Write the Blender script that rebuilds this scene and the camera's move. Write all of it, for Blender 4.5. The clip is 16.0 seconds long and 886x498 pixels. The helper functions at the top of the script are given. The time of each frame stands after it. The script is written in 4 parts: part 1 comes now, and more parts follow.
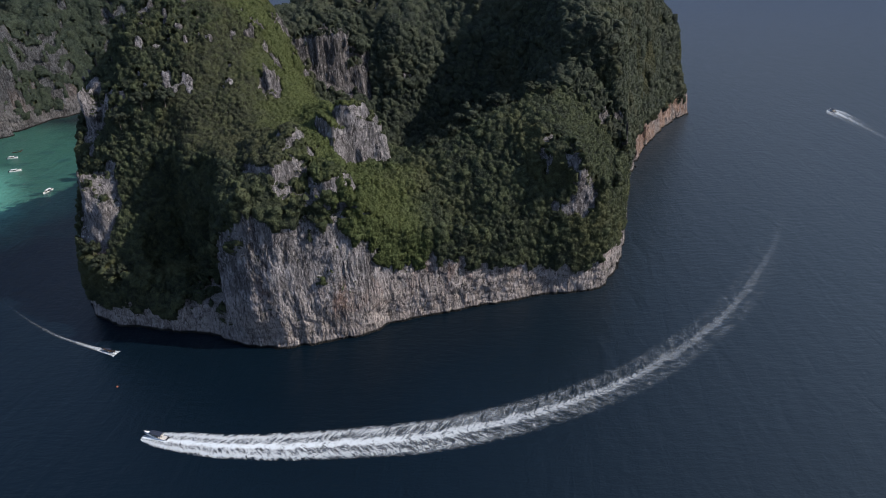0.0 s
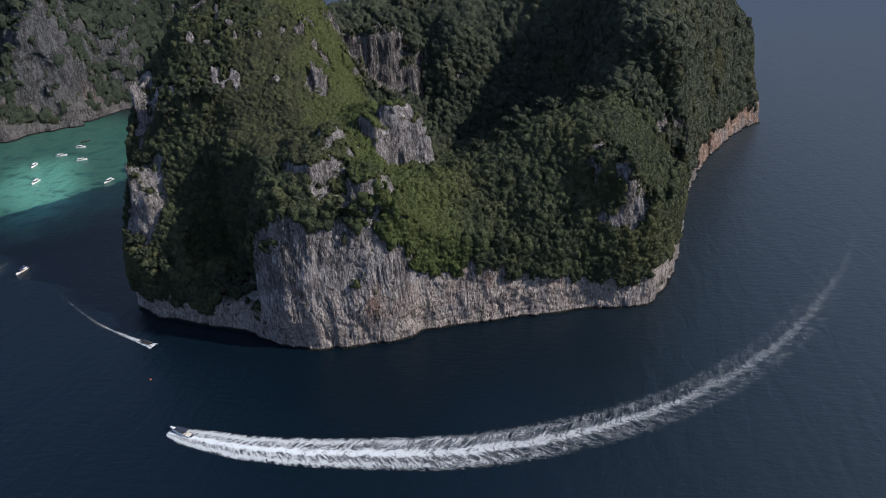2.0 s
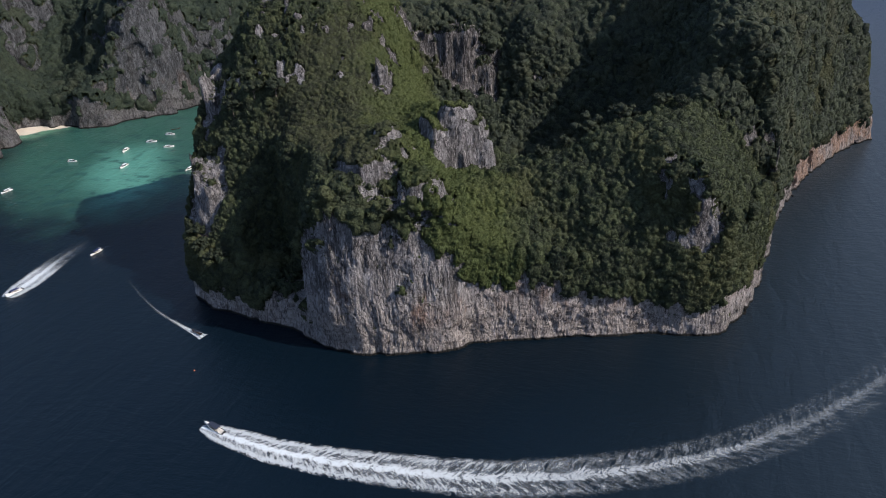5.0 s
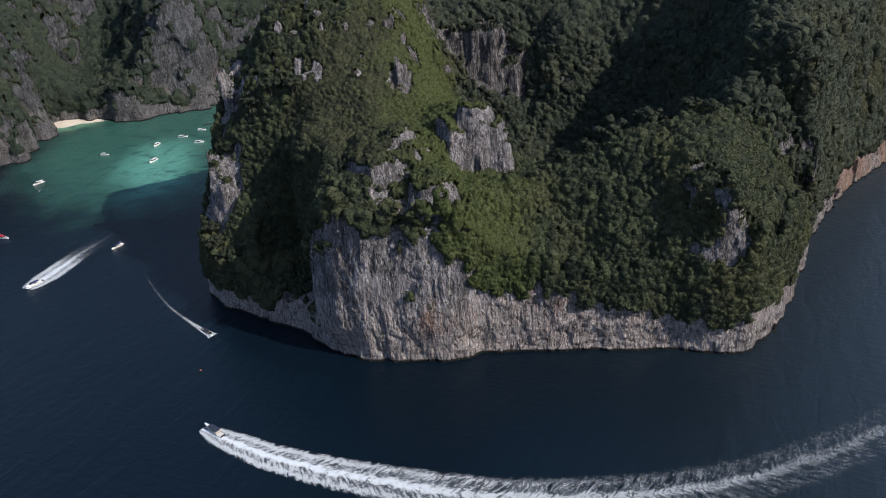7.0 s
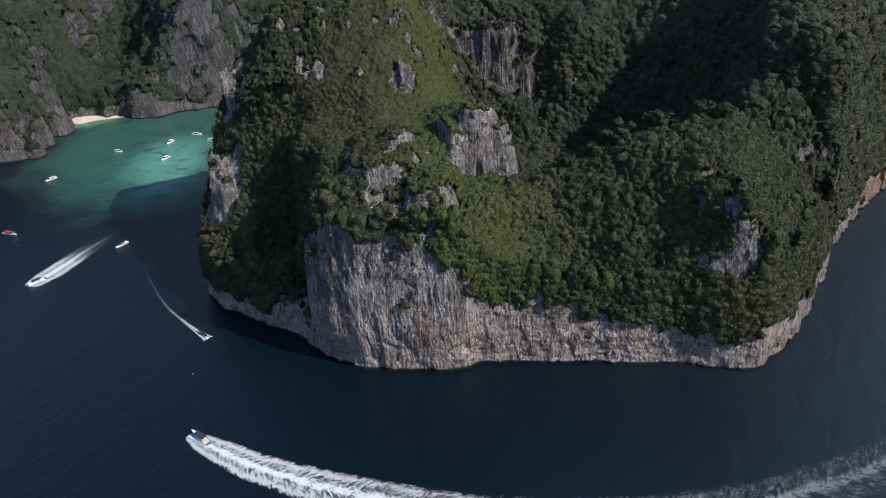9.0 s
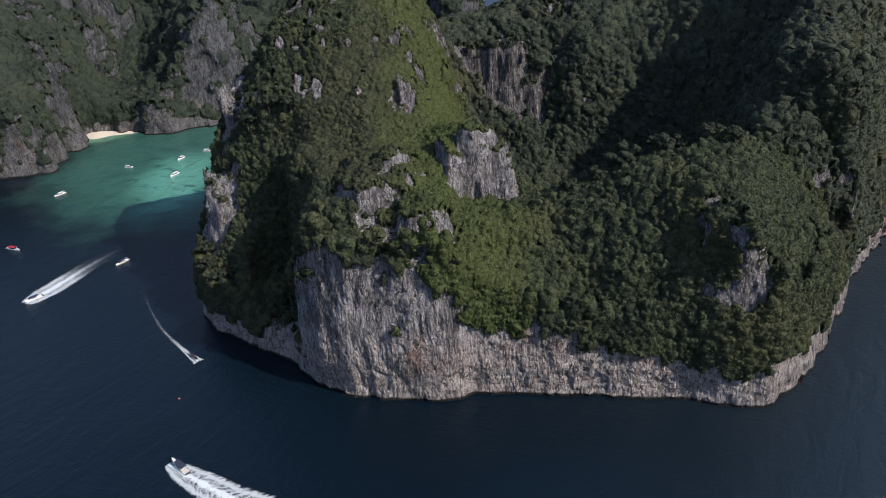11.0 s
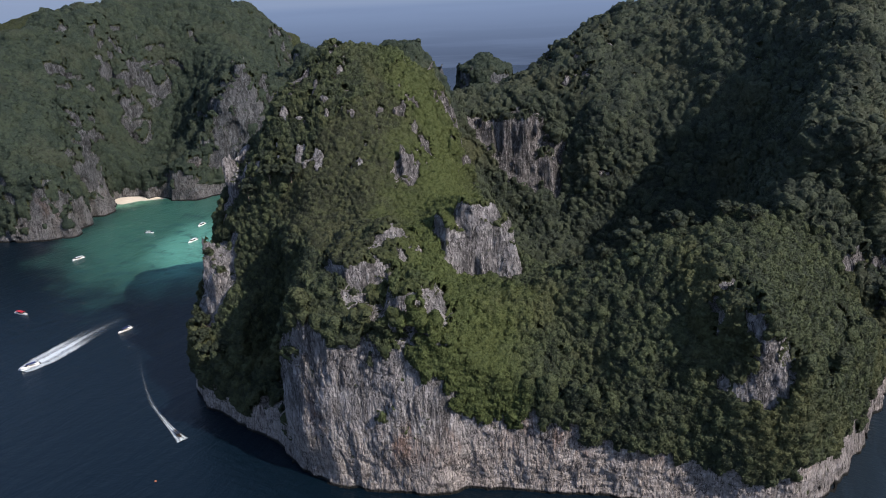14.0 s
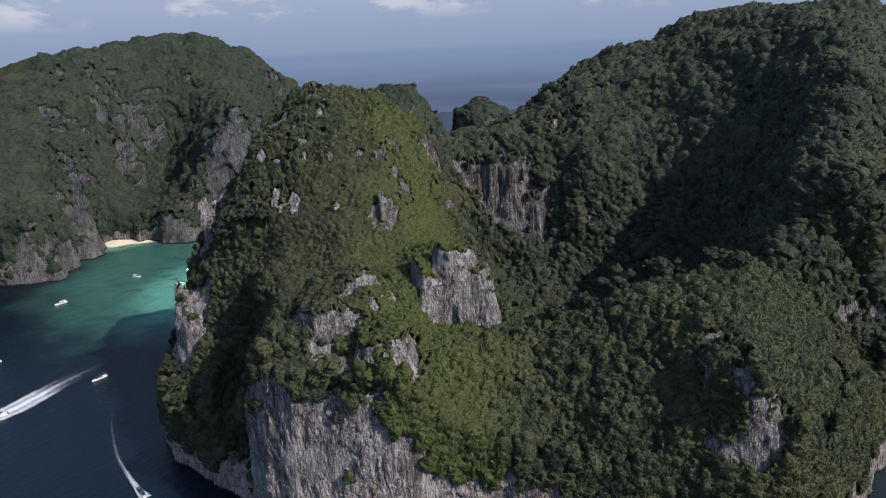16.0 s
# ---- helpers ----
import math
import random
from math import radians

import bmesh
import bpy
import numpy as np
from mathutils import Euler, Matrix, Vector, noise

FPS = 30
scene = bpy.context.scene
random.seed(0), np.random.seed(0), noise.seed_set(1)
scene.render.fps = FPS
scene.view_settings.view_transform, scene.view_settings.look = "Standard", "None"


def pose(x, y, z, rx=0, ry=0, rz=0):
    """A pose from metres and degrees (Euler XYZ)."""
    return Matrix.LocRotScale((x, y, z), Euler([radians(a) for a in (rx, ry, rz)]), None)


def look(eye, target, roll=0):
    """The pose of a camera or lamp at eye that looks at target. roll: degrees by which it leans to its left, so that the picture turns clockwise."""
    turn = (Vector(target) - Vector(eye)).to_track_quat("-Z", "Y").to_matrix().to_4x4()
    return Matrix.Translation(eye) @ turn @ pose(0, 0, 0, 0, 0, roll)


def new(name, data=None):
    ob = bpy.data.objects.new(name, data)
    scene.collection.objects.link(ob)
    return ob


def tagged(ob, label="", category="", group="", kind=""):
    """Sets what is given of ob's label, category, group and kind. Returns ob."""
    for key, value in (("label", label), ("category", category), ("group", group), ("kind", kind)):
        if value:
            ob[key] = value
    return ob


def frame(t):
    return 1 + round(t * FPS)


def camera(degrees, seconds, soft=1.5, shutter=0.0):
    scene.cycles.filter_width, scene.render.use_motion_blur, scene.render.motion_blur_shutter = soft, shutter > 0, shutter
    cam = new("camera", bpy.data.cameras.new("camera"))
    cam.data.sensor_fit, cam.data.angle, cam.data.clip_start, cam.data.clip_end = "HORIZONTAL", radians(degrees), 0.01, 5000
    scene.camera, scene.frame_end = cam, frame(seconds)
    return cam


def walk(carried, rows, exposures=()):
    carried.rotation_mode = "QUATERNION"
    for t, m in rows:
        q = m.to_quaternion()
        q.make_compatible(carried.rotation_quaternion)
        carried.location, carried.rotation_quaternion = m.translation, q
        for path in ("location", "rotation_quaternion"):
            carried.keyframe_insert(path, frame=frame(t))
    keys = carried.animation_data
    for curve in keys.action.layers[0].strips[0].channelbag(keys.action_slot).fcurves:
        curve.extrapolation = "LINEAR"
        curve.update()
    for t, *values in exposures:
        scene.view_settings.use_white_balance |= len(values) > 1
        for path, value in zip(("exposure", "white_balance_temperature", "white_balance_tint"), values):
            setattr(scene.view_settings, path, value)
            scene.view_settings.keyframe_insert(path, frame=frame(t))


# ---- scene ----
import itertools

cam = camera(64.36, 16.0, soft=0.95)
PATH = [
    (0, (2.57, -5.95, 232.10), (-5.15, 82.88, 186.82), -2.54),
    (0.5, (5.96, -2.25, 231.33), (-3.29, 86.45, 186.09), -2.58),
    (1, (9.24, 1.51, 230.60), (-2.50, 89.96, 185.46), -2.60),
    (1.5, (12.32, 5.28, 230.04), (-1.90, 93.41, 184.97), -2.63),
    (2, (15.39, 9.04, 229.45), (-1.33, 96.77, 184.48), -2.63),
    (2.5, (18.47, 12.81, 228.90), (-0.79, 100.07, 184.01), -2.66),
    (3, (21.47, 16.63, 228.28), (-0.45, 103.30, 183.48), -2.67),
    (3.5, (24.28, 20.48, 227.58), (-0.05, 106.55, 182.87), -2.68),
    (4, (26.94, 24.38, 226.87), (0.69, 109.91, 182.21), -2.66),
    (6.5, (39.87, 44.67, 223.38), (6.61, 127.79, 178.83), -2.74),
    (7, (42.26, 48.89, 222.64), (7.62, 131.46, 178.12), -2.71),
    (7.5, (44.52, 53.09, 221.91), (8.74, 135.18, 177.40), -2.76),
    (8, (46.69, 57.33, 221.30), (10.07, 139.04, 176.77), -2.77),
    (8.5, (48.76, 61.59, 220.70), (11.40, 142.94, 176.12), -2.78),
    (9, (50.73, 65.99, 220.12), (12.72, 147.05, 175.56), -2.80),
    (11.5, (59.66, 88.72, 217.30), (17.37, 169.49, 176.20), -2.76),
    (12, (61.27, 93.32, 216.77), (17.93, 174.26, 177.13), -2.74),
    (12.5, (62.79, 97.92, 216.15), (18.29, 178.96, 178.04), -2.74),
    (13, (64.33, 102.53, 215.48), (18.63, 183.63, 178.96), -2.75),
    (13.5, (65.84, 107.17, 214.73), (19.08, 188.43, 179.93), -2.72),
    (14, (67.27, 111.74, 214.03), (19.73, 193.18, 180.76), -2.76),
    (14.5, (68.71, 116.45, 213.35), (20.39, 198.02, 181.55), -2.73),
    (15, (70.09, 121.19, 212.69), (21.44, 203.11, 182.33), -2.72),
    (15.5, (71.22, 125.79, 212.08), (22.50, 208.22, 183.23), -2.71),
    (16, (72.34, 130.46, 211.50), (23.51, 213.26, 183.95), -2.71),
]
walk(cam, [(t, look(eye, target, roll)) for t, eye, target, roll in PATH],
     [(0.0, 0.3, 6450, 16), (4.0, 0.32, 6450, 16), (9.0, 0.37, 6450, 16), (12.5, 0.47, 6450, 16), (16.0, 0.5, 6450, 16)])

# ---- sky, sun and distance ----
SUN_FROM = Vector((0.779, -0.066, 0.622)).normalized()
elevation = math.asin(SUN_FROM.z)
world = bpy.data.worlds.new("world")
scene.world = world
world.use_nodes = True
wn = world.node_tree.nodes
sky = wn.new("ShaderNodeTexSky")
sky.sky_type = "NISHITA"
sky.sun_disc = False
sky.sun_elevation = elevation
sky.sun_rotation = math.atan2(SUN_FROM.x, SUN_FROM.y)
sky.air_density, sky.dust_density, sky.ozone_density = 1.0, 0.6, 1.2
world.node_tree.links.new(sky.outputs[0], wn["Background"].inputs[0])
wn["Background"].inputs[1].default_value = 0.15
sun = new("sun", bpy.data.lights.new("sun", "SUN"))
sun.data.energy, sun.data.angle, sun.data.color = 3.9, radians(0.53), (1.0, 0.93, 0.82)
sun.matrix_world = look((0, 0, 900), Vector((0, 0, 900)) - SUN_FROM)


# ---- materials ----
class Mat:
    """A small wrapper to write node materials in few lines."""

    def __init__(self, name):
        self.m = bpy.data.materials.new(name)
        self.m.use_nodes = True
        self.t = self.m.node_tree
        self.b = self.t.nodes["Principled BSDF"]
        self.out = self.t.nodes["Material Output"]
        self.co = self.node("ShaderNodeTexCoord").outputs["Object"]

    def node(self, kind, operation=None, data_type=None, feature=None, attribute_name=None, uv_map=None, smooth=False):
        n = self.t.nodes.new(kind)
        if operation:
            n.operation = operation
        if data_type:
            n.data_type = data_type
        if feature:
            n.feature = feature
        if attribute_name:
            n.attribute_name = attribute_name
        if uv_map:
            n.uv_map = uv_map
        if smooth:
            n.clamp, n.interpolation_type = True, "SMOOTHSTEP"
        return n

    def put(self, value, socket):
        if isinstance(value, bpy.types.NodeSocket):
            self.t.links.new(value, socket)
        elif isinstance(value, tuple) and len(value) == 3 and socket.type == "RGBA":
            socket.default_value = (*value, 1)
        else:
            socket.default_value = value

    def at(self, scale, source=None):
        n = self.node("ShaderNodeMapping")
        self.put(source or self.co, n.inputs[0])
        n.inputs["Scale"].default_value = scale if isinstance(scale, tuple) else (scale,) * 3
        return n.outputs[0]

    def noise(self, scale, detail=4, rough=0.6, warp=0.0, where=None):
        n = self.node("ShaderNodeTexNoise")
        self.put(where or self.at(scale), n.inputs["Vector"])
        n.inputs["Scale"].default_value = 1.0
        n.inputs["Detail"].default_value, n.inputs["Roughness"].default_value = detail, rough
        n.inputs["Distortion"].default_value = warp
        return n.outputs["Fac"]

    def cells(self, scale, feature="F1"):
        n = self.node("ShaderNodeTexVoronoi", feature=feature)
        self.put(self.at(scale), n.inputs["Vector"])
        n.inputs["Scale"].default_value = 1.0
        return n.outputs["Distance"]

    def ramp(self, fac, lo, hi, a=0.0, b=1.0):
        n = self.node("ShaderNodeMapRange", smooth=True)
        self.put(fac, n.inputs[0])
        for i, v in zip((1, 2, 3, 4), (lo, hi, a, b)):
            n.inputs[i].default_value = v
        return n.outputs[0]

    def mix(self, fac, a, b):
        n = self.node("ShaderNodeMix", data_type="RGBA")
        self.put(fac, n.inputs[0])
        self.put(a, n.inputs[6])
        self.put(b, n.inputs[7])
        return n.outputs[2]

    def math(self, op, a, b=0.0):
        n = self.node("ShaderNodeMath", operation=op)
        self.put(a, n.inputs[0])
        self.put(b, n.inputs[1])
        return n.outputs[0]

    def xyz(self, source=None):
        n = self.node("ShaderNodeSeparateXYZ")
        self.put(source or self.co, n.inputs[0])
        return n.outputs

    def bump(self, height, strength, distance):
        n = self.node("ShaderNodeBump")
        self.put(height, n.inputs["Height"])
        n.inputs["Strength"].default_value, n.inputs["Distance"].default_value = strength, distance
        self.put(n.outputs[0], self.b.inputs["Normal"])

    def set(self, colour=None, rough=None, metal=None, spec=None):
        for key, v in (("Base Color", colour), ("Roughness", rough), ("Metallic", metal), ("Specular IOR Level", spec)):
            if v is not None:
                self.put(v, self.b.inputs[key])
        return self


def land_material(name, grey=(0.285, 0.27, 0.268), stain=1.0, orange=0.0):
    """Karst limestone: broken columns, rain streaks, pale fresh faces, ochre seeps; dark soil and moss under the woods."""
    m = Mat(name)
    x, y, z = m.xyz()
    push = m.node("ShaderNodeTexNoise")
    m.put(m.at((0.06, 0.06, 0.04)), push.inputs["Vector"])
    push.inputs["Scale"].default_value, push.inputs["Detail"].default_value = 1.0, 4
    bent = m.node("ShaderNodeVectorMath", operation="MULTIPLY_ADD")
    m.put(push.outputs["Color"], bent.inputs[0])
    bent.inputs[1].default_value = (8.0, 8.0, 16.0)
    m.put(m.co, bent.inputs[2])
    way = bent.outputs[0]
    stain_run = m.noise(1.0, 5, 0.6, 0.0, m.at((0.13, 0.13, 0.022), way))
    streak = m.noise(1.0, 5, 0.6, 0.0, m.at((0.5, 0.5, 0.1), way))
    beds = m.noise(1.0, 5, 0.65, 0.0, m.at((0.05, 0.05, 0.5), way))
    fine = m.noise((1.0, 1.0, 0.45), 6, 0.72, 0.3)
    block = m.noise((0.05, 0.05, 0.035), 5, 0.6, 0.5)
    knot = m.noise(1.0, 6, 0.68, 0.0, m.at((0.2, 0.2, 0.085), way))
    crack = m.ramp(m.math("ABSOLUTE", m.math("SUBTRACT", m.noise(1.0, 4, 0.55, 0.0, m.at((0.2, 0.2, 0.045), way)), 0.5)), 0.016, 0.003)
    cross = m.ramp(m.math("ABSOLUTE", m.math("SUBTRACT", m.noise(1.0, 4, 0.55, 0.0, m.at((0.06, 0.06, 0.16), way)), 0.5)), 0.012, 0.002)
    pale = tuple(v * 1.6 for v in grey)
    dark = tuple(v * 0.45 for v in grey)
    c = m.mix(m.ramp(block, 0.36, 0.64), tuple(v * 0.72 for v in grey), tuple(v * 1.2 for v in grey))
    c = m.mix(m.ramp(stain_run, 0.49, 0.4, 0.0, 0.85), c, dark)
    c = m.mix(m.ramp(knot, 0.53, 0.62, 0.0, 0.85), c, pale)
    c = m.mix(m.ramp(streak, 0.46, 0.35, 0.0, 0.5), c, dark)
    c = m.mix(m.ramp(knot, 0.44, 0.36, 0.0, 0.8), c, tuple(v * 0.6 for v in dark))
    c = m.mix(m.ramp(streak, 0.56, 0.7, 0.0, 0.5), c, pale)
    inland = m.ramp(y, 415.0, 450.0) if orange else 0.0
    drip = m.noise((0.3, 0.3, 0.016), 4, 0.55, 0.3)
    # Inland rock browned and darkened: the saddle wall's part shade and haze as colour.
    c = m.mix(m.math("MULTIPLY", inland, 0.55), c, (0.085, 0.075, 0.07))
    c = m.mix(m.math("MULTIPLY", inland, m.ramp(drip, 0.5, 0.4, 0.0, 0.8)), c, tuple(v * 0.5 for v in dark))
    c = m.mix(m.math("MULTIPLY", inland, m.ramp(drip, 0.58, 0.68, 0.0, 0.45)), c, pale)
    # fresh, paler and warmer rock in level beds low on the sea cliffs
    low = m.math("MULTIPLY", m.ramp(z, 46.0, 14.0), m.ramp(m.noise((0.03, 0.03, 0.05), 5), 0.26, 0.46))
    # Kept strong at the prow's foot, standing in for bounce off the water.
    low = m.math("MULTIPLY", low, m.math("MULTIPLY", m.ramp(x, -108.0, -62.0, 0.75, 1.0), m.ramp(x, 60.0, 5.0, 0.5, 1.0)))
    fresh = m.mix(m.ramp(m.math("ADD", m.math("MULTIPLY", streak, 0.35), m.math("MULTIPLY", beds, 0.65)), 0.4, 0.58), (0.29, 0.25, 0.228), (0.58, 0.51, 0.46))
    c = m.mix(m.math("MULTIPLY", low, 0.8 * stain), c, fresh)
    seep = m.math("MULTIPLY", m.ramp(m.noise((0.06, 0.06, 0.02), 5, 0.6, 0.5), 0.5, 0.66), m.math("MULTIPLY", m.ramp(z, 54.0, 38.0), m.ramp(z, 12.0, 28.0)))
    c = m.mix(m.math("MULTIPLY", seep, 0.6 * stain), c, (0.34, 0.18, 0.11))
    if orange:
        # iron-stained rock on the east coast
        rust = m.math("MULTIPLY", m.math("MULTIPLY", m.ramp(y, 600.0, 650.0), m.ramp(z, 42.0, 28.0)), m.math("MULTIPLY", m.ramp(x, 100.0, 130.0), m.ramp(m.noise((0.06, 0.06, 0.03), 5), 0.38, 0.58)))
        c = m.mix(m.math("MULTIPLY", rust, orange), c, (0.36, 0.20, 0.115))
    c = m.mix(m.ramp(fine, 0.55, 0.72, 0.0, 0.5), c, pale)
    c = m.mix(m.ramp(fine, 0.45, 0.32, 0.0, 0.55), c, (0.06, 0.058, 0.06))
    grit = m.noise((1.0, 1.0, 0.26), 4, 0.62, 0.4)
    c = m.mix(m.ramp(grit, 0.54, 0.64, 0.0, 0.4), c, tuple(min(v * 2.0, 0.62) for v in grey))
    c = m.mix(m.ramp(grit, 0.45, 0.36, 0.0, 0.6), c, tuple(v * 0.22 for v in grey))
    c = m.mix(m.math("MULTIPLY", m.math("MAXIMUM", crack, m.math("MULTIPLY", cross, 0.6)), 0.75), c, (0.03, 0.03, 0.032))
    c = m.mix(m.ramp(z, 2.2, 0.9), c, (0.022, 0.022, 0.02))
    soil = m.node("ShaderNodeAttribute", attribute_name="soil").outputs["Fac"]
    moss = m.mix(m.ramp(fine, 0.4, 0.6), (0.034, 0.044, 0.020), (0.072, 0.082, 0.036))
    c = m.mix(m.ramp(m.math("ADD", soil, m.math("MULTIPLY", m.math("SUBTRACT", fine, 0.5), 1.1)), 0.3, 0.6), c, moss)
    m.set(c, 0.92, spec=0.15)
    h = m.math("ADD", m.math("MULTIPLY", streak, 1.6), m.math("MULTIPLY", m.math("ADD", fine, beds), 0.7))
    h = m.math("ADD", h, m.math("ADD", m.math("MULTIPLY", knot, 1.5), m.math("MULTIPLY", grit, 0.5)))
    h = m.math("ADD", h, m.math("MULTIPLY", m.math("MULTIPLY", drip, inland), 2.2))
    h = m.math("SUBTRACT", h, m.math("MULTIPLY", m.math("MAXIMUM", crack, cross), 0.5))
    m.bump(h, 0.95, 3.2)
    return m.m


def leaf_material(name, dark, light, dry, sunny=False, grain=1.1):
    m = Mat(name)
    broad = m.noise(0.022, 3)
    tree = m.node("ShaderNodeAttribute", attribute_name="tone").outputs["Fac"]
    c = m.mix(m.ramp(m.math("ADD", m.math("MULTIPLY", tree, 0.75), m.math("MULTIPLY", m.noise(0.07, 3), 0.5)), 0.35, 0.95), dark, light)
    c = m.mix(m.math("MULTIPLY", m.ramp(broad, 0.5, 0.68), 0.7), c, dry)
    if sunny:
        # yellower scrub along the sunny spur and the peak's east side
        x, y, z = m.xyz()
        d = m.math("ADD", m.math("MULTIPLY", m.math("ABSOLUTE", m.math("ADD", m.math("ADD", x, 60.0), m.math("MULTIPLY", m.math("SUBTRACT", y, 340.0), 0.62))), 0.018), m.math("MULTIPLY", m.math("SUBTRACT", m.noise(0.05, 4), 0.5), 1.6))
        c = m.mix(m.math("MULTIPLY", m.math("MULTIPLY", m.ramp(d, 0.95, 0.2), m.ramp(y, 520.0, 470.0)), 0.6), c, (0.099, 0.130, 0.033))
    leafy = m.noise(grain, 4, 0.7)
    c = m.mix(m.ramp(leafy, 0.5, 0.36, 0.0, 0.5), c, tuple(v * 0.4 for v in dark))
    c = m.mix(m.ramp(leafy, 0.54, 0.66, 0.0, 0.45), c, tuple(v * 1.6 for v in light))
    m.set(c, 0.7, spec=0.25)
    m.bump(leafy, 0.85, 1.2 / grain)
    tr = m.node("ShaderNodeBsdfTranslucent")
    m.put(c, tr.inputs[0])
    mx = m.node("ShaderNodeMixShader")
    mx.inputs[0].default_value = 0.3
    m.put(m.b.outputs[0], mx.inputs[1])
    m.put(tr.outputs[0], mx.inputs[2])
    m.put(mx.outputs[0], m.out.inputs[0])
    return m.m


def plain(name, colour, rough=0.5, metal=0.0, wear=0.25):
    m = Mat(name)
    c = m.mix(m.ramp(m.noise(1.7, 5), 0.45, 0.75, 0.0, wear), colour, tuple(v * 0.6 for v in colour))
    m.set(c, rough, metal)
    m.bump(m.noise(9.0, 3), 0.15, 0.02)
    return m.m


def water_material():
    """Deep navy sea; pale sand and coral under the shallow cove give it its turquoise."""
    m = Mat("sea_water")
    x, y, z = m.xyz()
    def blob(cx, cy, rx, ry, turn):
        ca, sa = math.cos(turn), math.sin(turn)
        dx, dy = m.math("SUBTRACT", x, cx), m.math("SUBTRACT", y, cy)
        u = m.math("ADD", m.math("MULTIPLY", dx, ca / rx), m.math("MULTIPLY", dy, sa / rx))
        v = m.math("SUBTRACT", m.math("MULTIPLY", dy, ca / ry), m.math("MULTIPLY", dx, sa / ry))
        return m.math("SQRT", m.math("ADD", m.math("MULTIPLY", u, u), m.math("MULTIPLY", v, v)))
    wobble = m.math("MULTIPLY", m.math("SUBTRACT", m.noise(0.018, 5, 0.6), 0.5), 0.7)
    cove = m.math("ADD", blob(-525, 625, 250, 160, 2.25), wobble)
    bright = m.math("ADD", blob(-470, 555, 95, 42, 2.2), wobble)
    shore = m.math("ADD", blob(-690, 640, 60, 40, 0.6), wobble)
    deep = m.mix(m.noise(0.006, 3), (0.0012, 0.0052, 0.010), (0.003, 0.0095, 0.0165))
    # Paler towards +x: sun glitter and haze put into the water's colour.
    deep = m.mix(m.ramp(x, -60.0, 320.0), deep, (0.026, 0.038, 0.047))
    # Far out it pales again, with distance haze in the base colour.
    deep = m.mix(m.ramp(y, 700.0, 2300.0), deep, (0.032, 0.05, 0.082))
    c = m.mix(m.ramp(cove, 1.05, 0.55), deep, (0.03, 0.1, 0.076))
    c = m.mix(m.ramp(bright, 1.25, 0.35), c, (0.085, 0.265, 0.205))
    c = m.mix(m.ramp(shore, 1.1, 0.5, 0.0, 0.8), c, (0.11, 0.26, 0.17))
    reef = m.math("MULTIPLY", m.ramp(m.noise(0.06, 6, 0.65, 0.4), 0.52, 0.62), m.ramp(cove, 1.0, 0.8))
    c = m.mix(m.math("MULTIPLY", reef, 0.6), c, (0.012, 0.05, 0.05))
    m.set(c, 0.28, spec=0.38)
    m.b.inputs["IOR"].default_value = 1.33
    h = m.math("ADD", m.noise((0.12, 0.3, 0.2), 4, 0.6), m.math("MULTIPLY", m.noise(0.9, 4, 0.6), 0.5))
    turned = m.node("ShaderNodeMapping")
    m.put(m.co, turned.inputs[0])
    turned.inputs["Rotation"].default_value = (0, 0, -0.5)
    turned.inputs["Scale"].default_value = (0.12, 0.035, 0.05)
    swell = m.noise(1.0, 3, 0.5, 0.6, turned.outputs[0])
    h = m.math("ADD", h, m.math("MULTIPLY", swell, 1.6))
    m.bump(h, 0.5, 0.8)
    return m.m


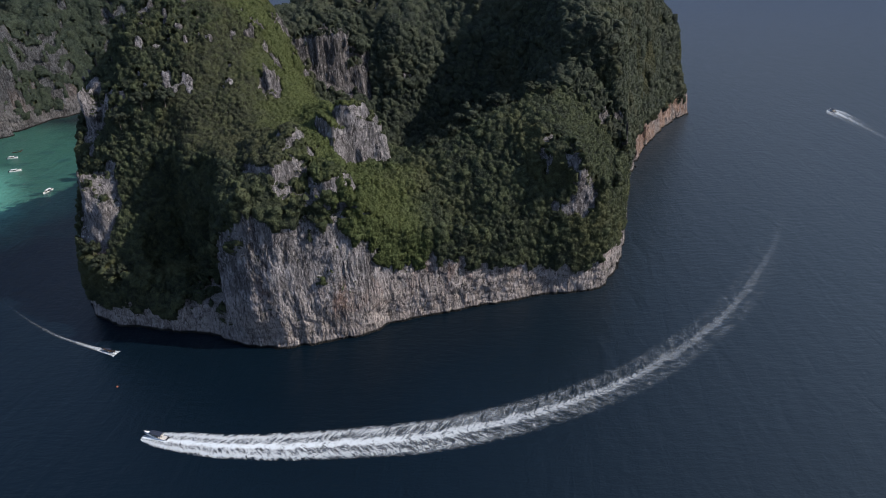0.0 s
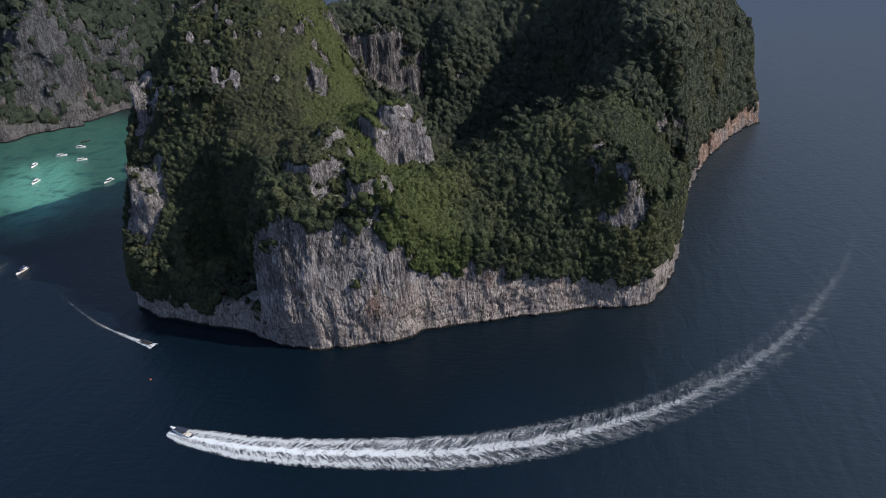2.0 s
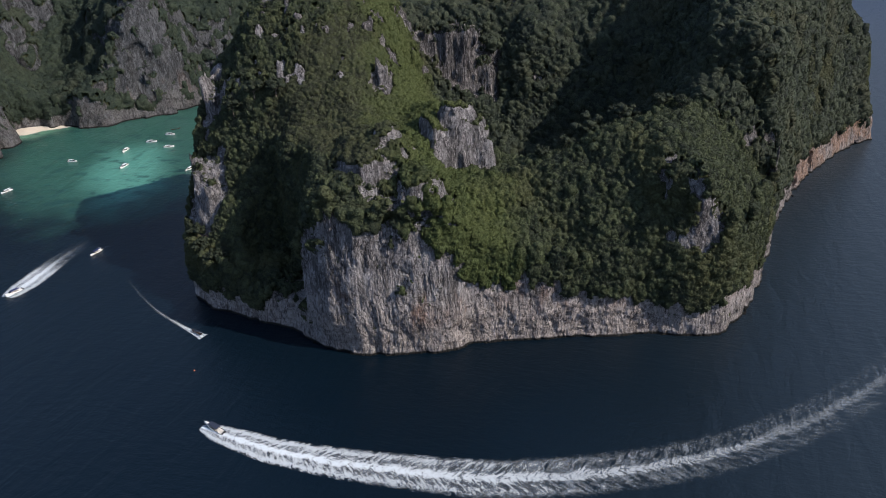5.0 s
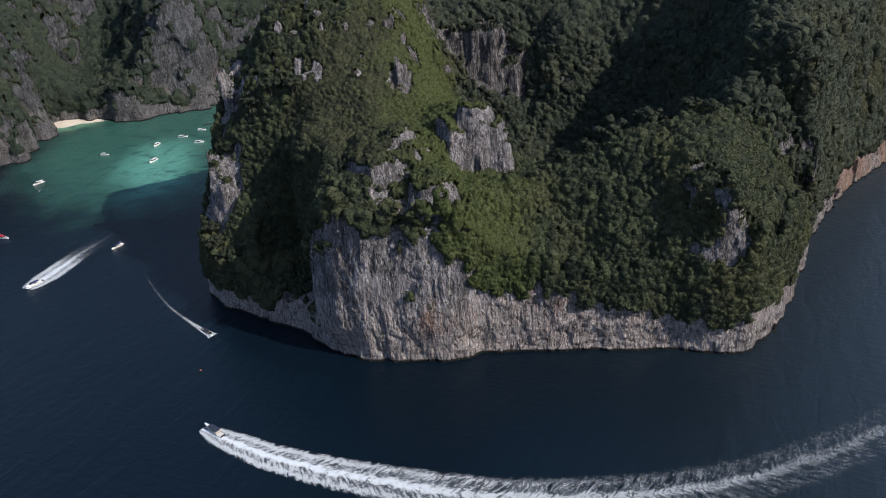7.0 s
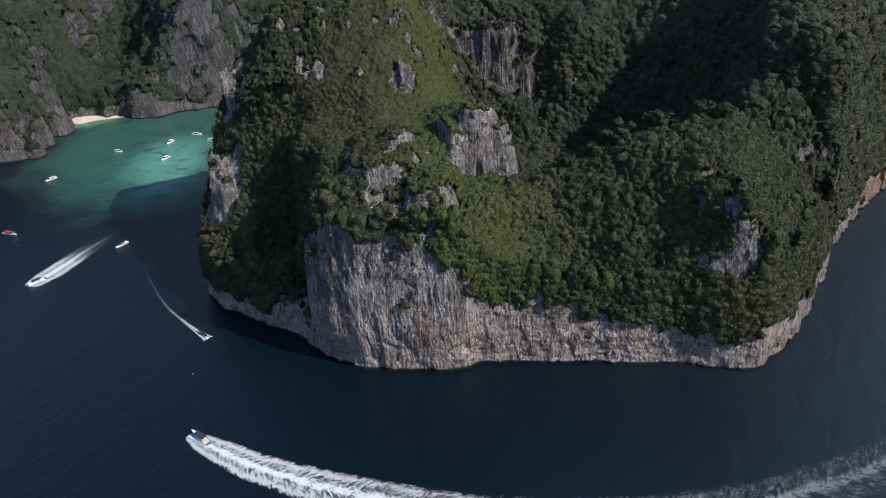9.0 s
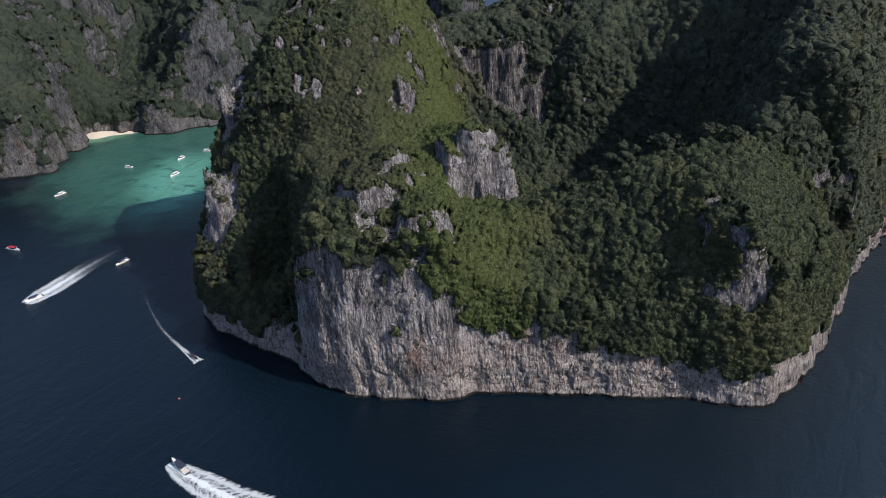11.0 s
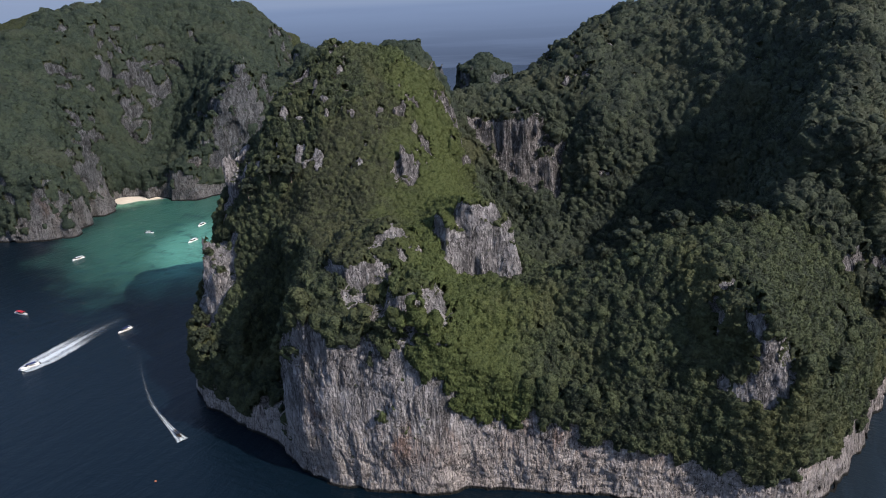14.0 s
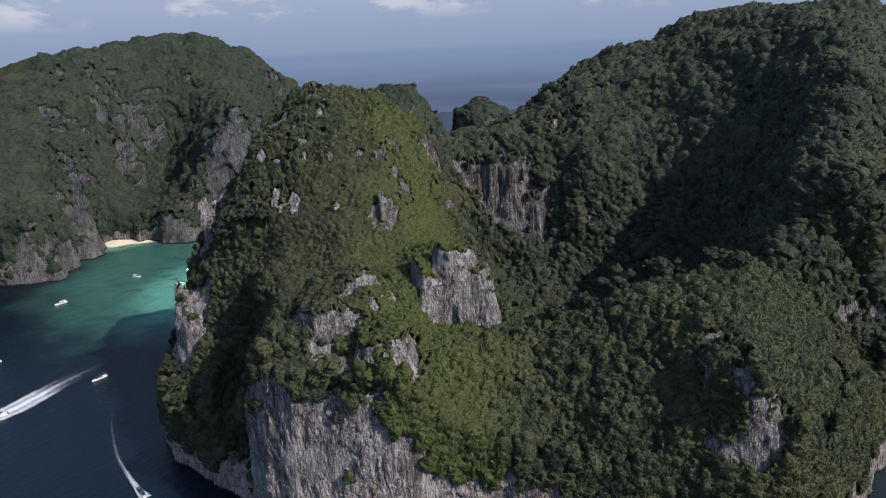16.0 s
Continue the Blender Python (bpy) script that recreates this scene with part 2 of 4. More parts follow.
def foam_material():
    """White churned foam: solid by its boat, then torn into lace, with a lasting streak along the middle."""
    m = Mat("foam")
    uv = m.node("ShaderNodeUVMap", uv_map="wake").outputs[0]
    along, across, _ = m.xyz(uv)
    away = m.math("ABSOLUTE", across)
    back = m.math("SUBTRACT", m.math("MULTIPLY", along, 420.0), m.math("MULTIPLY", away, 7.0))
    lie = m.node("ShaderNodeCombineXYZ")
    m.put(m.math("MULTIPLY", back, 0.6), lie.inputs[0])
    m.put(m.math("MULTIPLY", across, 2.4), lie.inputs[1])
    feather = m.noise(1.0, 4, 0.7, 0.8, lie.outputs[0])
    fine = m.noise(1.5, 5, 0.72, 0.6)
    torn = m.math("ADD", m.math("MULTIPLY", feather, 0.55), m.math("MULTIPLY", fine, 0.45))
    curl = m.noise(0.16, 4, 0.6, 0.8)
    side = m.math("ADD", away, m.math("MULTIPLY", m.math("SUBTRACT", curl, 0.5), 0.5))
    core = m.ramp(side, 0.3, 0.08)
    rim = m.math("MULTIPLY", m.ramp(side, 0.45, 0.68), m.ramp(along, 0.5, 0.15))
    edge = m.ramp(m.math("ADD", side, m.math("MULTIPLY", m.math("SUBTRACT", feather, 0.5), 1.1)), 0.98, 0.78)
    young = m.ramp(along, 0.05, 0.9, 1.0, 0.1)
    d = m.math("ADD", m.math("MULTIPLY", m.math("MAXIMUM", core, rim), 0.22), m.math("MULTIPLY", young, 0.3))
    d = m.math("ADD", d, m.math("MULTIPLY", m.math("SUBTRACT", torn, 0.5), 2.5))
    alpha = m.math("MULTIPLY", m.ramp(d, 0.02, 0.5), edge)
    thin = m.math("MULTIPLY", m.ramp(along, 0.2, 0.6, 0.97, 0.42), m.ramp(along, 0.97, 0.42))
    strong = m.math("ADD", m.math("MULTIPLY", core, 0.25), 0.75)
    m.set((0.66, 0.72, 0.74), 0.8)
    m.bump(torn, 0.8, 0.5)
    m.put(m.math("MULTIPLY", m.math("MULTIPLY", alpha, thin), strong), m.b.inputs["Alpha"])
    return m.m


def backdrop_material():
    """The hazy open sea up to the horizon, then the milky sky with a few clouds over it."""
    m = Mat("distance")
    x, y, z = m.xyz()
    # Haze is painted in: the self-lit sea pales towards the horizon.
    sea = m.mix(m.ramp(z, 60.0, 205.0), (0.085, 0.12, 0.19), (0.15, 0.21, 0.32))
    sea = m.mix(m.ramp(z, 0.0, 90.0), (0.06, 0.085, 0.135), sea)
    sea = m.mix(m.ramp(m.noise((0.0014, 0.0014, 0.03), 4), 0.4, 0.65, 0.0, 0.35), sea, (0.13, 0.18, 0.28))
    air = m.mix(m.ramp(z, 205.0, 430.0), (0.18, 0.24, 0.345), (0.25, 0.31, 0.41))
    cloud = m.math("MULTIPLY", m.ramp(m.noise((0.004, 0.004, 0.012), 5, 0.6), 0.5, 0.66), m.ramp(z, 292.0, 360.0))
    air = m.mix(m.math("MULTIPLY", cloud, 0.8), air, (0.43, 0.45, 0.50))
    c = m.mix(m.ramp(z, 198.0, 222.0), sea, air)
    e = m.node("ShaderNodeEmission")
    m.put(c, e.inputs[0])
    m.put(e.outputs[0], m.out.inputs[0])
    return m.m


ROCK = land_material("limestone", orange=0.6)
# Far rock turned bluish grey: distance haze is tinted into the stone.
ROCK_FAR = land_material("limestone_far", (0.108, 0.112, 0.116), 0.25)
LEAF = leaf_material("leaves", (0.038, 0.049, 0.031), (0.083, 0.102, 0.050), (0.108, 0.114, 0.050), True)
# Bowl and hill leaves: LEAF darkened and blued, shade and haze in the colour.
LEAF_SHADED = leaf_material("shaded_jungle_leaves", (0.030, 0.040, 0.029), (0.062, 0.077, 0.046), (0.080, 0.085, 0.048))
# Far leaves are cooled likewise, some of the haze in their colour.
LEAF_FAR = leaf_material("leaves_far", (0.031, 0.046, 0.033), (0.050, 0.067, 0.042), (0.060, 0.070, 0.044), grain=0.5)
SCRUB = leaf_material("scrub_leaves", (0.034, 0.040, 0.024), (0.080, 0.090, 0.043), (0.094, 0.098, 0.049), True, 1.6)
SEA = water_material()
FOAM = foam_material()


# ---- numeric helpers: lattice noise, coast distance, smooth heights, iso-surface ----
def lattice(ix, iy, iz, seed):
    h = (ix.astype(np.uint32) * np.uint32(374761393) + iy.astype(np.uint32) * np.uint32(668265263)
         + iz.astype(np.uint32) * np.uint32(2147483647 - 1013) + np.uint32(seed * 97531 + 7))
    h = (h ^ (h >> np.uint32(13))) * np.uint32(1274126177)
    h = (h ^ (h >> np.uint32(16))) * np.uint32(2246822519)
    return ((h ^ (h >> np.uint32(15))) & np.uint32(0xFFFF)).astype(np.float32) / 32767.5 - 1.0


def value_noise(x, y, z, seed=0):
    fx, fy, fz = np.floor(x), np.floor(y), np.floor(z)
    ix, iy, iz = (f.astype(np.int64) + 5000 for f in (fx, fy, fz))
    u, v, w = ((a - f) for a, f in ((x, fx), (y, fy), (z, fz)))
    u, v, w = (t * t * (3 - 2 * t) for t in (u, v, w))
    total = 0
    for dx in (0, 1):
        for dy in (0, 1):
            for dz in (0, 1):
                k = (u if dx else 1 - u) * (v if dy else 1 - v) * (w if dz else 1 - w)
                total = total + k * lattice(ix + dx, iy + dy, iz + dz, seed)
    return total


def fbm(x, y, z, octaves=3, seed=0):
    total, amp = 0, 1.0
    for k in range(octaves):
        total = total + amp * value_noise(x, y, z, seed + k)
        x, y, z, amp = x * 2.03 + 17.1, y * 2.03 + 5.7, z * 2.03 + 9.3, amp * 0.5
    return total


def step(a, b, v):
    t = np.clip((v - a) / (b - a), 0, 1)
    return t * t * (3 - 2 * t)


def coast_distance(poly, x, y):
    """Distance to the coast line, positive on land."""
    best = np.full(x.shape, 1e9)
    inside = np.zeros(x.shape, bool)
    for (ax, ay), (bx, by) in zip(poly, poly[1:] + poly[:1]):
        ex, ey = bx - ax, by - ay
        t = np.clip(((x - ax) * ex + (y - ay) * ey) / (ex * ex + ey * ey), 0, 1)
        best = np.minimum(best, np.hypot(x - ax - t * ex, y - ay - t * ey))
        cross = ((ay > y) != (by > y)) & (x < (bx - ax) * (y - ay) / (by - ay + 1e-9) + ax)
        inside ^= cross
    return np.where(inside, best, -best)


def smooth_heights(spots, x, y, soft=5.0, stiff=2.0):
    """A thin smooth sheet through the heights of the named landforms."""
    p = np.array(spots, float)
    def kernel(d2):
        return np.sqrt(d2 + soft * soft)
    n = len(p)
    k = kernel((p[:, None, 0] - p[None, :, 0]) ** 2 + (p[:, None, 1] - p[None, :, 1]) ** 2)
    k[np.diag_indices(n)] -= stiff
    a = np.block([[k, np.ones((n, 1))], [np.ones((1, n)), np.zeros((1, 1))]])
    w = np.linalg.solve(a, np.append(p[:, 2], 0))
    out = np.full(x.shape, w[-1])
    for (px, py, _), wk in zip(p, w[:-1]):
        out = out + wk * kernel((x - px) ** 2 + (y - py) ** 2)
    return out


def iso_surface(f, origin, cell):
    """Surface nets: a quad mesh of f = 0, with f positive inside."""
    s = f > 0
    nx, ny, nz = (k - 1 for k in f.shape)
    count = np.zeros((nx, ny, nz), np.int8)
    for dx in (0, 1):
        for dy in (0, 1):
            for dz in (0, 1):
                count += s[dx:nx + dx, dy:ny + dy, dz:nz + dz]
    cells = np.argwhere((count > 0) & (count < 8))
    index = np.full((nx, ny, nz), -1, np.int32)
    index[tuple(cells.T)] = np.arange(len(cells))
    total, hits = np.zeros((len(cells), 3)), np.zeros(len(cells))
    corner = [(a, b, c) for a in (0, 1) for b in (0, 1) for c in (0, 1)]
    for p in corner:
        for axis in range(3):
            if p[axis]:
                continue
            q = list(p)
            q[axis] = 1
            fa = f[cells[:, 0] + p[0], cells[:, 1] + p[1], cells[:, 2] + p[2]]
            fb = f[cells[:, 0] + q[0], cells[:, 1] + q[1], cells[:, 2] + q[2]]
            on = (fa > 0) != (fb > 0)
            t = np.where(on, fa / np.where(on, fa - fb, 1), 0)
            at = np.tile(np.array(p, float), (len(cells), 1))
            at[:, axis] = t
            total += at * on[:, None]
            hits += on
    verts = np.array(origin) + cell * (cells + total / hits[:, None])
    quads = []
    for axis in range(3):
        lo = [slice(1, nx), slice(1, ny), slice(1, nz)]
        a, b = lo.copy(), lo.copy()
        a[axis], b[axis] = slice(0, (nx, ny, nz)[axis]), slice(1, (nx, ny, nz)[axis] + 1)
        sa, sb = s[tuple(a)], s[tuple(b)]
        for one, flip in ((sa & ~sb, False), (~sa & sb, True)):
            e = np.argwhere(one)
            if not len(e):
                continue
            e = e + 1
            e[:, axis] -= 1
            u, v = (axis + 1) % 3, (axis + 2) % 3
            du, dv = np.eye(3, dtype=int)[u], np.eye(3, dtype=int)[v]
            ring = [e - du - dv, e - dv, e, e - du]
            q = np.stack([index[tuple(r.T)] for r in ring], 1)
            quads.append(q[:, ::-1] if flip else q)
    return verts, np.concatenate(quads)


def mesh_from(name, verts, quads, material, smooth=True, soil=None, tris=None, tone=None):
    me = bpy.data.meshes.new(name)
    n, k = len(quads), quads.shape[1]
    me.vertices.add(len(verts))
    me.vertices.foreach_set("co", np.ascontiguousarray(verts, np.float32).ravel())
    corners, starts = quads.ravel(), np.arange(0, n * k, k)
    if tris is not None:
        starts = np.concatenate([starts, n * k + np.arange(0, tris.size, 3)])
        corners = np.concatenate([corners, tris.ravel()])
    me.loops.add(len(corners))
    me.loops.foreach_set("vertex_index", np.ascontiguousarray(corners, np.int32))
    me.polygons.add(len(starts))
    me.polygons.foreach_set("loop_start", starts.astype(np.int32))
    me.update(calc_edges=True)
    me.validate()
    me.polygons.foreach_set("use_smooth", np.full(len(me.polygons), smooth) | (np.arange(len(me.polygons)) >= n))
    me.materials.append(material)
    if soil is not None:
        me.attributes.new("soil", "FLOAT", "POINT").data.foreach_set("value", soil.astype(np.float32))
    if tone is not None:
        me.attributes.new("tone", "FLOAT", "POINT").data.foreach_set("value", tone.astype(np.float32))
    return me


def refine(verts, quads, mask):
    """Split the masked quads in four. Returns vertices, quads, which quads are new, and which vertices lie free inside them."""
    q = quads[mask]
    edges = np.sort(np.stack([q, np.roll(q, -1, 1)], 2).reshape(-1, 2), 1)
    key, inverse = np.unique(edges[:, 0].astype(np.int64) * len(verts) + edges[:, 1], return_inverse=True)
    a, b = key // len(verts), key % len(verts)
    mid = inverse.reshape(-1, 4) + len(verts)
    centre = np.arange(len(q)) + len(verts) + len(key)
    out = np.concatenate([verts, (verts[a] + verts[b]) / 2, verts[q].mean(1)])
    small = np.concatenate([np.stack([q[:, k], mid[:, k], centre, mid[:, k - 1]], 1) for k in range(4)])
    free = np.zeros(len(out), bool)
    free[small] = True
    free[quads[~mask]] = False
    free[mid[np.bincount(inverse)[inverse].reshape(-1, 4) < 2]] = False
    merged = np.concatenate([quads[~mask], small])
    return out, merged, np.arange(len(merged)) >= (~mask).sum(), free


def normals_of(verts, quads):
    mid, nrm, area = face_data(verts, quads)
    total = np.zeros_like(verts)
    for k in range(4):
        np.add.at(total, quads[:, k], nrm * area[:, None])
    return total / (np.linalg.norm(total, axis=1, keepdims=True) + 1e-9)


def face_data(verts, quads):
    p = verts[quads]
    n = np.cross(p[:, 2] - p[:, 0], p[:, 3] - p[:, 1])
    area = np.linalg.norm(n, axis=1) / 2
    return p.mean(1), n / (2 * area[:, None] + 1e-9), area


def soil_of(verts, quads, want):
    """How much soil and growth each vertex carries, by the same rule that sows the trees."""
    mid, nrm, area = face_data(verts, quads)
    w = want(mid, nrm)
    total, count = np.zeros(len(verts)), np.zeros(len(verts))
    for k in range(4):
        np.add.at(total, quads[:, k], w)
        np.add.at(count, quads[:, k], 1)
    return total / np.maximum(count, 1)


def crag_field(crags, x, y, z):
    """How deep a place lies in one of the angular crags (metres, negative outside)."""
    best = np.full(x.shape, -9.0)
    for n, (cx, cy, cz, rx, ry, rz) in enumerate(crags):
        cut = random.Random(n * 7 + 3)
        u, v, w = (x - cx) / rx, (y - cy) / ry, (z - cz) / rz
        k = abs(w) * 0.95
        for side in range(7):
            a = (side + cut.uniform(-0.35, 0.35)) * 2 * math.pi / 7
            k = np.maximum(k, (math.cos(a) * u + math.sin(a) * v + cut.uniform(0.1, 0.32) * w) / cut.uniform(0.85, 1.0))
        for top in range(2):
            a = cut.uniform(0, 6.28)
            k = np.maximum(k, (0.55 * math.cos(a) * u + 0.55 * math.sin(a) * v + w) / 0.95)
        best = np.maximum(best, (1 - k) * min(rx, ry, rz))
    return best


def slab_field(slabs, x, y, z):
    """The same for square-edged walls and notches: middle, half sizes and turn."""
    best = np.full(x.shape, -9.0)
    for cx, cy, cz, rx, ry, rz, turn in slabs:
        ca, sa = math.cos(turn), math.sin(turn)
        u, v = (x - cx) * ca + (y - cy) * sa, (y - cy) * ca - (x - cx) * sa
        k = ((u / rx) ** 8 + (v / ry) ** 8 + ((z - cz) / rz) ** 8) ** 0.125
        best = np.maximum(best, (1 - k) * min(rx, ry, rz))
    return best


def plates(x, y, z, size, seed, far=False):
    """One random value for each broken plate of rock: the nearest of jittered sites decides; on demand its distance too."""
    p = [(a / s).astype(np.float32) for a, s in zip((x, y, z), size)]
    i = [np.floor(a).astype(np.int64) + 5000 for a in p]
    best, value = np.full(x.shape, 9.0, np.float32), np.zeros(x.shape, np.float32)
    for dx, dy, dz in itertools.product((-1, 0, 1), repeat=3):
        j = (i[0] + dx, i[1] + dy, i[2] + dz)
        d2 = 0
        for a, b, k in zip(p, j, (0, 1, 2)):
            d2 = d2 + (b - 5000 + 0.5 + 0.45 * lattice(*j, seed + k) - a) ** 2
        on = d2 < best
        best = np.where(on, d2, best)
        value = np.where(on, lattice(*j, seed + 5), value)
    return (value, np.sqrt(best)) if far else value


def carve(spots, coast, box, cell, cliff, relief, seed, crags=(), ledges=(30.0, 2.0), lean=None, hollows=(), outcrop=None, slabs=(), block=1.0):
    """Land from its coast line, the heights of its landforms and the steepness of its sea cliffs."""
    (x0, x1), (y0, y1), (z0, z1) = box
    xs, ys, zs = (np.arange(a, b + cell, cell) for a, b in ((x0, x1), (y0, y1), (z0, z1)))
    gx, gy = np.meshgrid(xs, ys, indexing="ij")
    wx = gx + 3 * fbm(gx / 26, gy / 26, gx * 0, 3, seed + 11)
    wy = gy + 3 * fbm(gx / 26, gy / 26, gx * 0 + 3, 3, seed + 17)
    d = coast_distance(coast, wx * 0.6 + gx * 0.4, wy * 0.6 + gy * 0.4)
    if lean:
        def unlean(forms):
            return [(f[0] - lean(*f[:3])[0], f[1] - lean(*f[:3])[1], *f[2:]) for f in forms]
        spots, crags, slabs, hollows = unlean(spots), unlean(crags), unlean(slabs), unlean(hollows)
    h = smooth_heights(spots, gx, gy)
    h = h + relief * fbm(gx / 30, gy / 30, gx * 0, 4, seed) * step(0, 40, d)
    # beds of harder rock make ledges and short walls
    h = h + ledges[1] * np.sin(2 * math.pi * (h / ledges[0] + 0.9 * fbm(gx / 60, gy / 60, gx * 0, 3, seed + 3)))
    wall = 1.0 + d * cliff(gx, gy)
    low = np.minimum(h, wall)
    k = 2.2
    low = low - k * np.maximum(0, 1 - abs(h - wall) / (4 * k)) ** 2 / 2
    h = np.where(d > 0, np.maximum(low, 1.2), d * 3.0)
    gh = np.gradient(h, cell)
    steep = np.sqrt(1 + gh[0] ** 2 + gh[1] ** 2)
    f = ((h[:, :, None] - zs[None, None, :]) / steep[:, :, None]).astype(np.float32)
    near = np.argwhere(abs(f) < (24.0 if hollows else 9.0))
    px, py, pz = xs[near[:, 0]], ys[near[:, 1]], zs[near[:, 2]]
    st = step(1.2, 3.0, steep[near[:, 0], near[:, 1]])
    if crags:
        g = np.maximum(crag_field(crags, px, py, pz), slab_field(slabs, px, py, pz))
        st = np.maximum(st, step(-3, 0, g))
        f[tuple(near.T)] = np.maximum(f[tuple(near.T)], g.astype(np.float32))
    if hollows:
        f[tuple(near.T)] = np.minimum(f[tuple(near.T)], -slab_field(hollows, px, py, pz).astype(np.float32))
    skin = abs(f[tuple(near.T)]) < 6.0 * block
    near, px, py, pz, st = near[skin], px[skin], py[skin], pz[skin], st[skin]
    tall = fbm(px / 8, py / 8, pz / 30, 3, seed + 31)
    ledge = fbm(px / 24, py / 24, pz / 14, 2, seed + 41)
    front = step(430, 400, py)
    ridge = 0.55 - front * abs(fbm(px / 5, py / 5, pz / 14, 3, seed + 55)) - (1 - front) * abs(fbm(px / 5, py / 5, pz / 30, 3, seed + 51))
    flutes = step(540, 552, py) * step(-92, -100, px) * step(575, 570, py) if block == 1.0 else 0.0
    broken = block * (1.9 * plates(px + 2 * tall, py, pz, (10 * block, 10 * block, 20 * block), seed + 61)
                      + 1.1 * plates(px, py + 2 * tall, pz, (4.5 * block, 4.5 * block, 9 * block), seed + 71))
    broken = broken * (1 - 0.55 * front)
    f[tuple(near.T)] += (st * (0.6 * tall + 0.6 * ledge + (1.2 - 0.4 * front + 1.6 * flutes) * ridge + (1 - 0.6 * flutes) * broken) + (1 - st) * 0.9 * tall).astype(np.float32)
    if outcrop:
        f[tuple(near.T)] += (outcrop(px, py, pz) * (2.3 + 1.6 * ridge)).astype(np.float32)
    verts, quads = iso_surface(f, (x0, y0, z0), cell)
    # keep the one large piece
    label = np.arange(len(verts))
    while True:
        least = label[quads].min(1)
        fresh = label.copy()
        for k in range(4):
            np.minimum.at(fresh, quads[:, k], least)
        fresh = fresh[fresh]
        if (fresh == label).all():
            break
        label = fresh
    main = np.bincount(label).argmax()
    quads = quads[label[quads[:, 0]] == main]
    index = np.cumsum(label == main) - 1
    verts, quads = verts[label == main], index[quads]
    # weathering: ease the small steps, keep the large breaks
    for _ in range(1):
        total, count = np.zeros_like(verts), np.zeros(len(verts))
        for a, b in ((0, 1), (1, 2), (2, 3), (3, 0)):
            np.add.at(total, quads[:, a], verts[quads[:, b]])
            np.add.at(count, quads[:, a], 1)
        verts = 0.55 * verts + 0.45 * total / np.maximum(count, 1)[:, None]
    if lean:
        dx, dy = lean(*verts.T)
        verts[:, 0] += dx
        verts[:, 1] += dy
    return verts, quads


# ---- crowns of leaf sprays, rock skin and closed canopies ----
def crowns(places, up, radius, cards, leaf, rng, hearts=4):
    """Crowns of many small leaf sprays round a dense heart: uneven lumps, open between them. Returns vertices and quads."""
    n = len(places)
    lumps = max(hearts, 3)
    axis = rng.normal(size=(n, lumps, 3))
    axis /= np.linalg.norm(axis, axis=2, keepdims=True)
    axis[:, :, 2] = abs(axis[:, :, 2]) * 0.7
    off = axis * (radius[:, None, None] * 0.55)
    off[:, 0] = 0
    size = radius[:, None] * rng.uniform(0.42, 0.68, (n, lumps))
    middle = places + up * (radius * 0.12)[:, None]
    which = rng.integers(0, lumps, (n, cards))
    rows = np.arange(n)[:, None]
    dirs = rng.normal(size=(n, cards, 3))
    dirs[:, :, 2] += 0.5
    dirs /= np.linalg.norm(dirs, axis=2, keepdims=True)
    c = middle[:, None] + off[rows, which] + dirs * (size[rows, which] * rng.uniform(0.8, 1.25, (n, cards)))[..., None]
    nrm = dirs + 0.5 * rng.normal(size=dirs.shape)
    nrm /= np.linalg.norm(nrm, axis=2, keepdims=True)
    t = np.cross(nrm, rng.normal(size=dirs.shape))
    t /= np.linalg.norm(t, axis=2, keepdims=True) + 1e-9
    b = np.cross(nrm, t)
    s = (leaf * rng.uniform(0.6, 1.35, (n, cards)))[..., None] * np.sqrt(radius / radius.mean())[:, None, None]
    bend = nrm * s * 0.28
    quad = np.stack([c - t * s - bend, c - b * s * 0.75 + t * s * 0.15, c + t * s - bend, c + b * s * 0.7 - t * s * 0.2], 2)
    verts = quad.reshape(-1, 3)
    quads = np.arange(len(verts), dtype=np.int32).reshape(-1, 4)
    # each lump's leafy body: an uneven twenty-sided ball under the sprays
    g = (1 + 5 ** 0.5) / 2
    ball = np.array([(-1, g, 0), (1, g, 0), (-1, -g, 0), (1, -g, 0), (0, -1, g), (0, 1, g), (0, -1, -g), (0, 1, -g), (g, 0, -1), (g, 0, 1), (-g, 0, -1), (-g, 0, 1)]) / 1.902
    sides = np.array([(0, 11, 5), (0, 5, 1), (0, 1, 7), (0, 7, 10), (0, 10, 11), (1, 5, 9), (5, 11, 4), (11, 10, 2), (10, 7, 6), (7, 1, 8),
                      (3, 9, 4), (3, 4, 2), (3, 2, 6), (3, 6, 8), (3, 8, 9), (4, 9, 5), (2, 4, 11), (6, 2, 10), (8, 6, 7), (9, 8, 1)])
    body = size[:, :hearts, None, None] * rng.uniform(0.5, 1.25, (n, hearts, 12, 1)) * np.array((1.0, 1.0, 0.8))
    if hearts == 1:
        body = body * 1.25
    heart = (middle[:, None] + off)[:, :hearts, None] + ball[None, None] * body
    k = len(verts)
    base = np.arange(n * hearts)[:, None, None] * 12 + sides[None] + k
    return np.concatenate([verts, heart.reshape(-1, 3)]), quads, base.reshape(-1, 3).astype(np.int32)


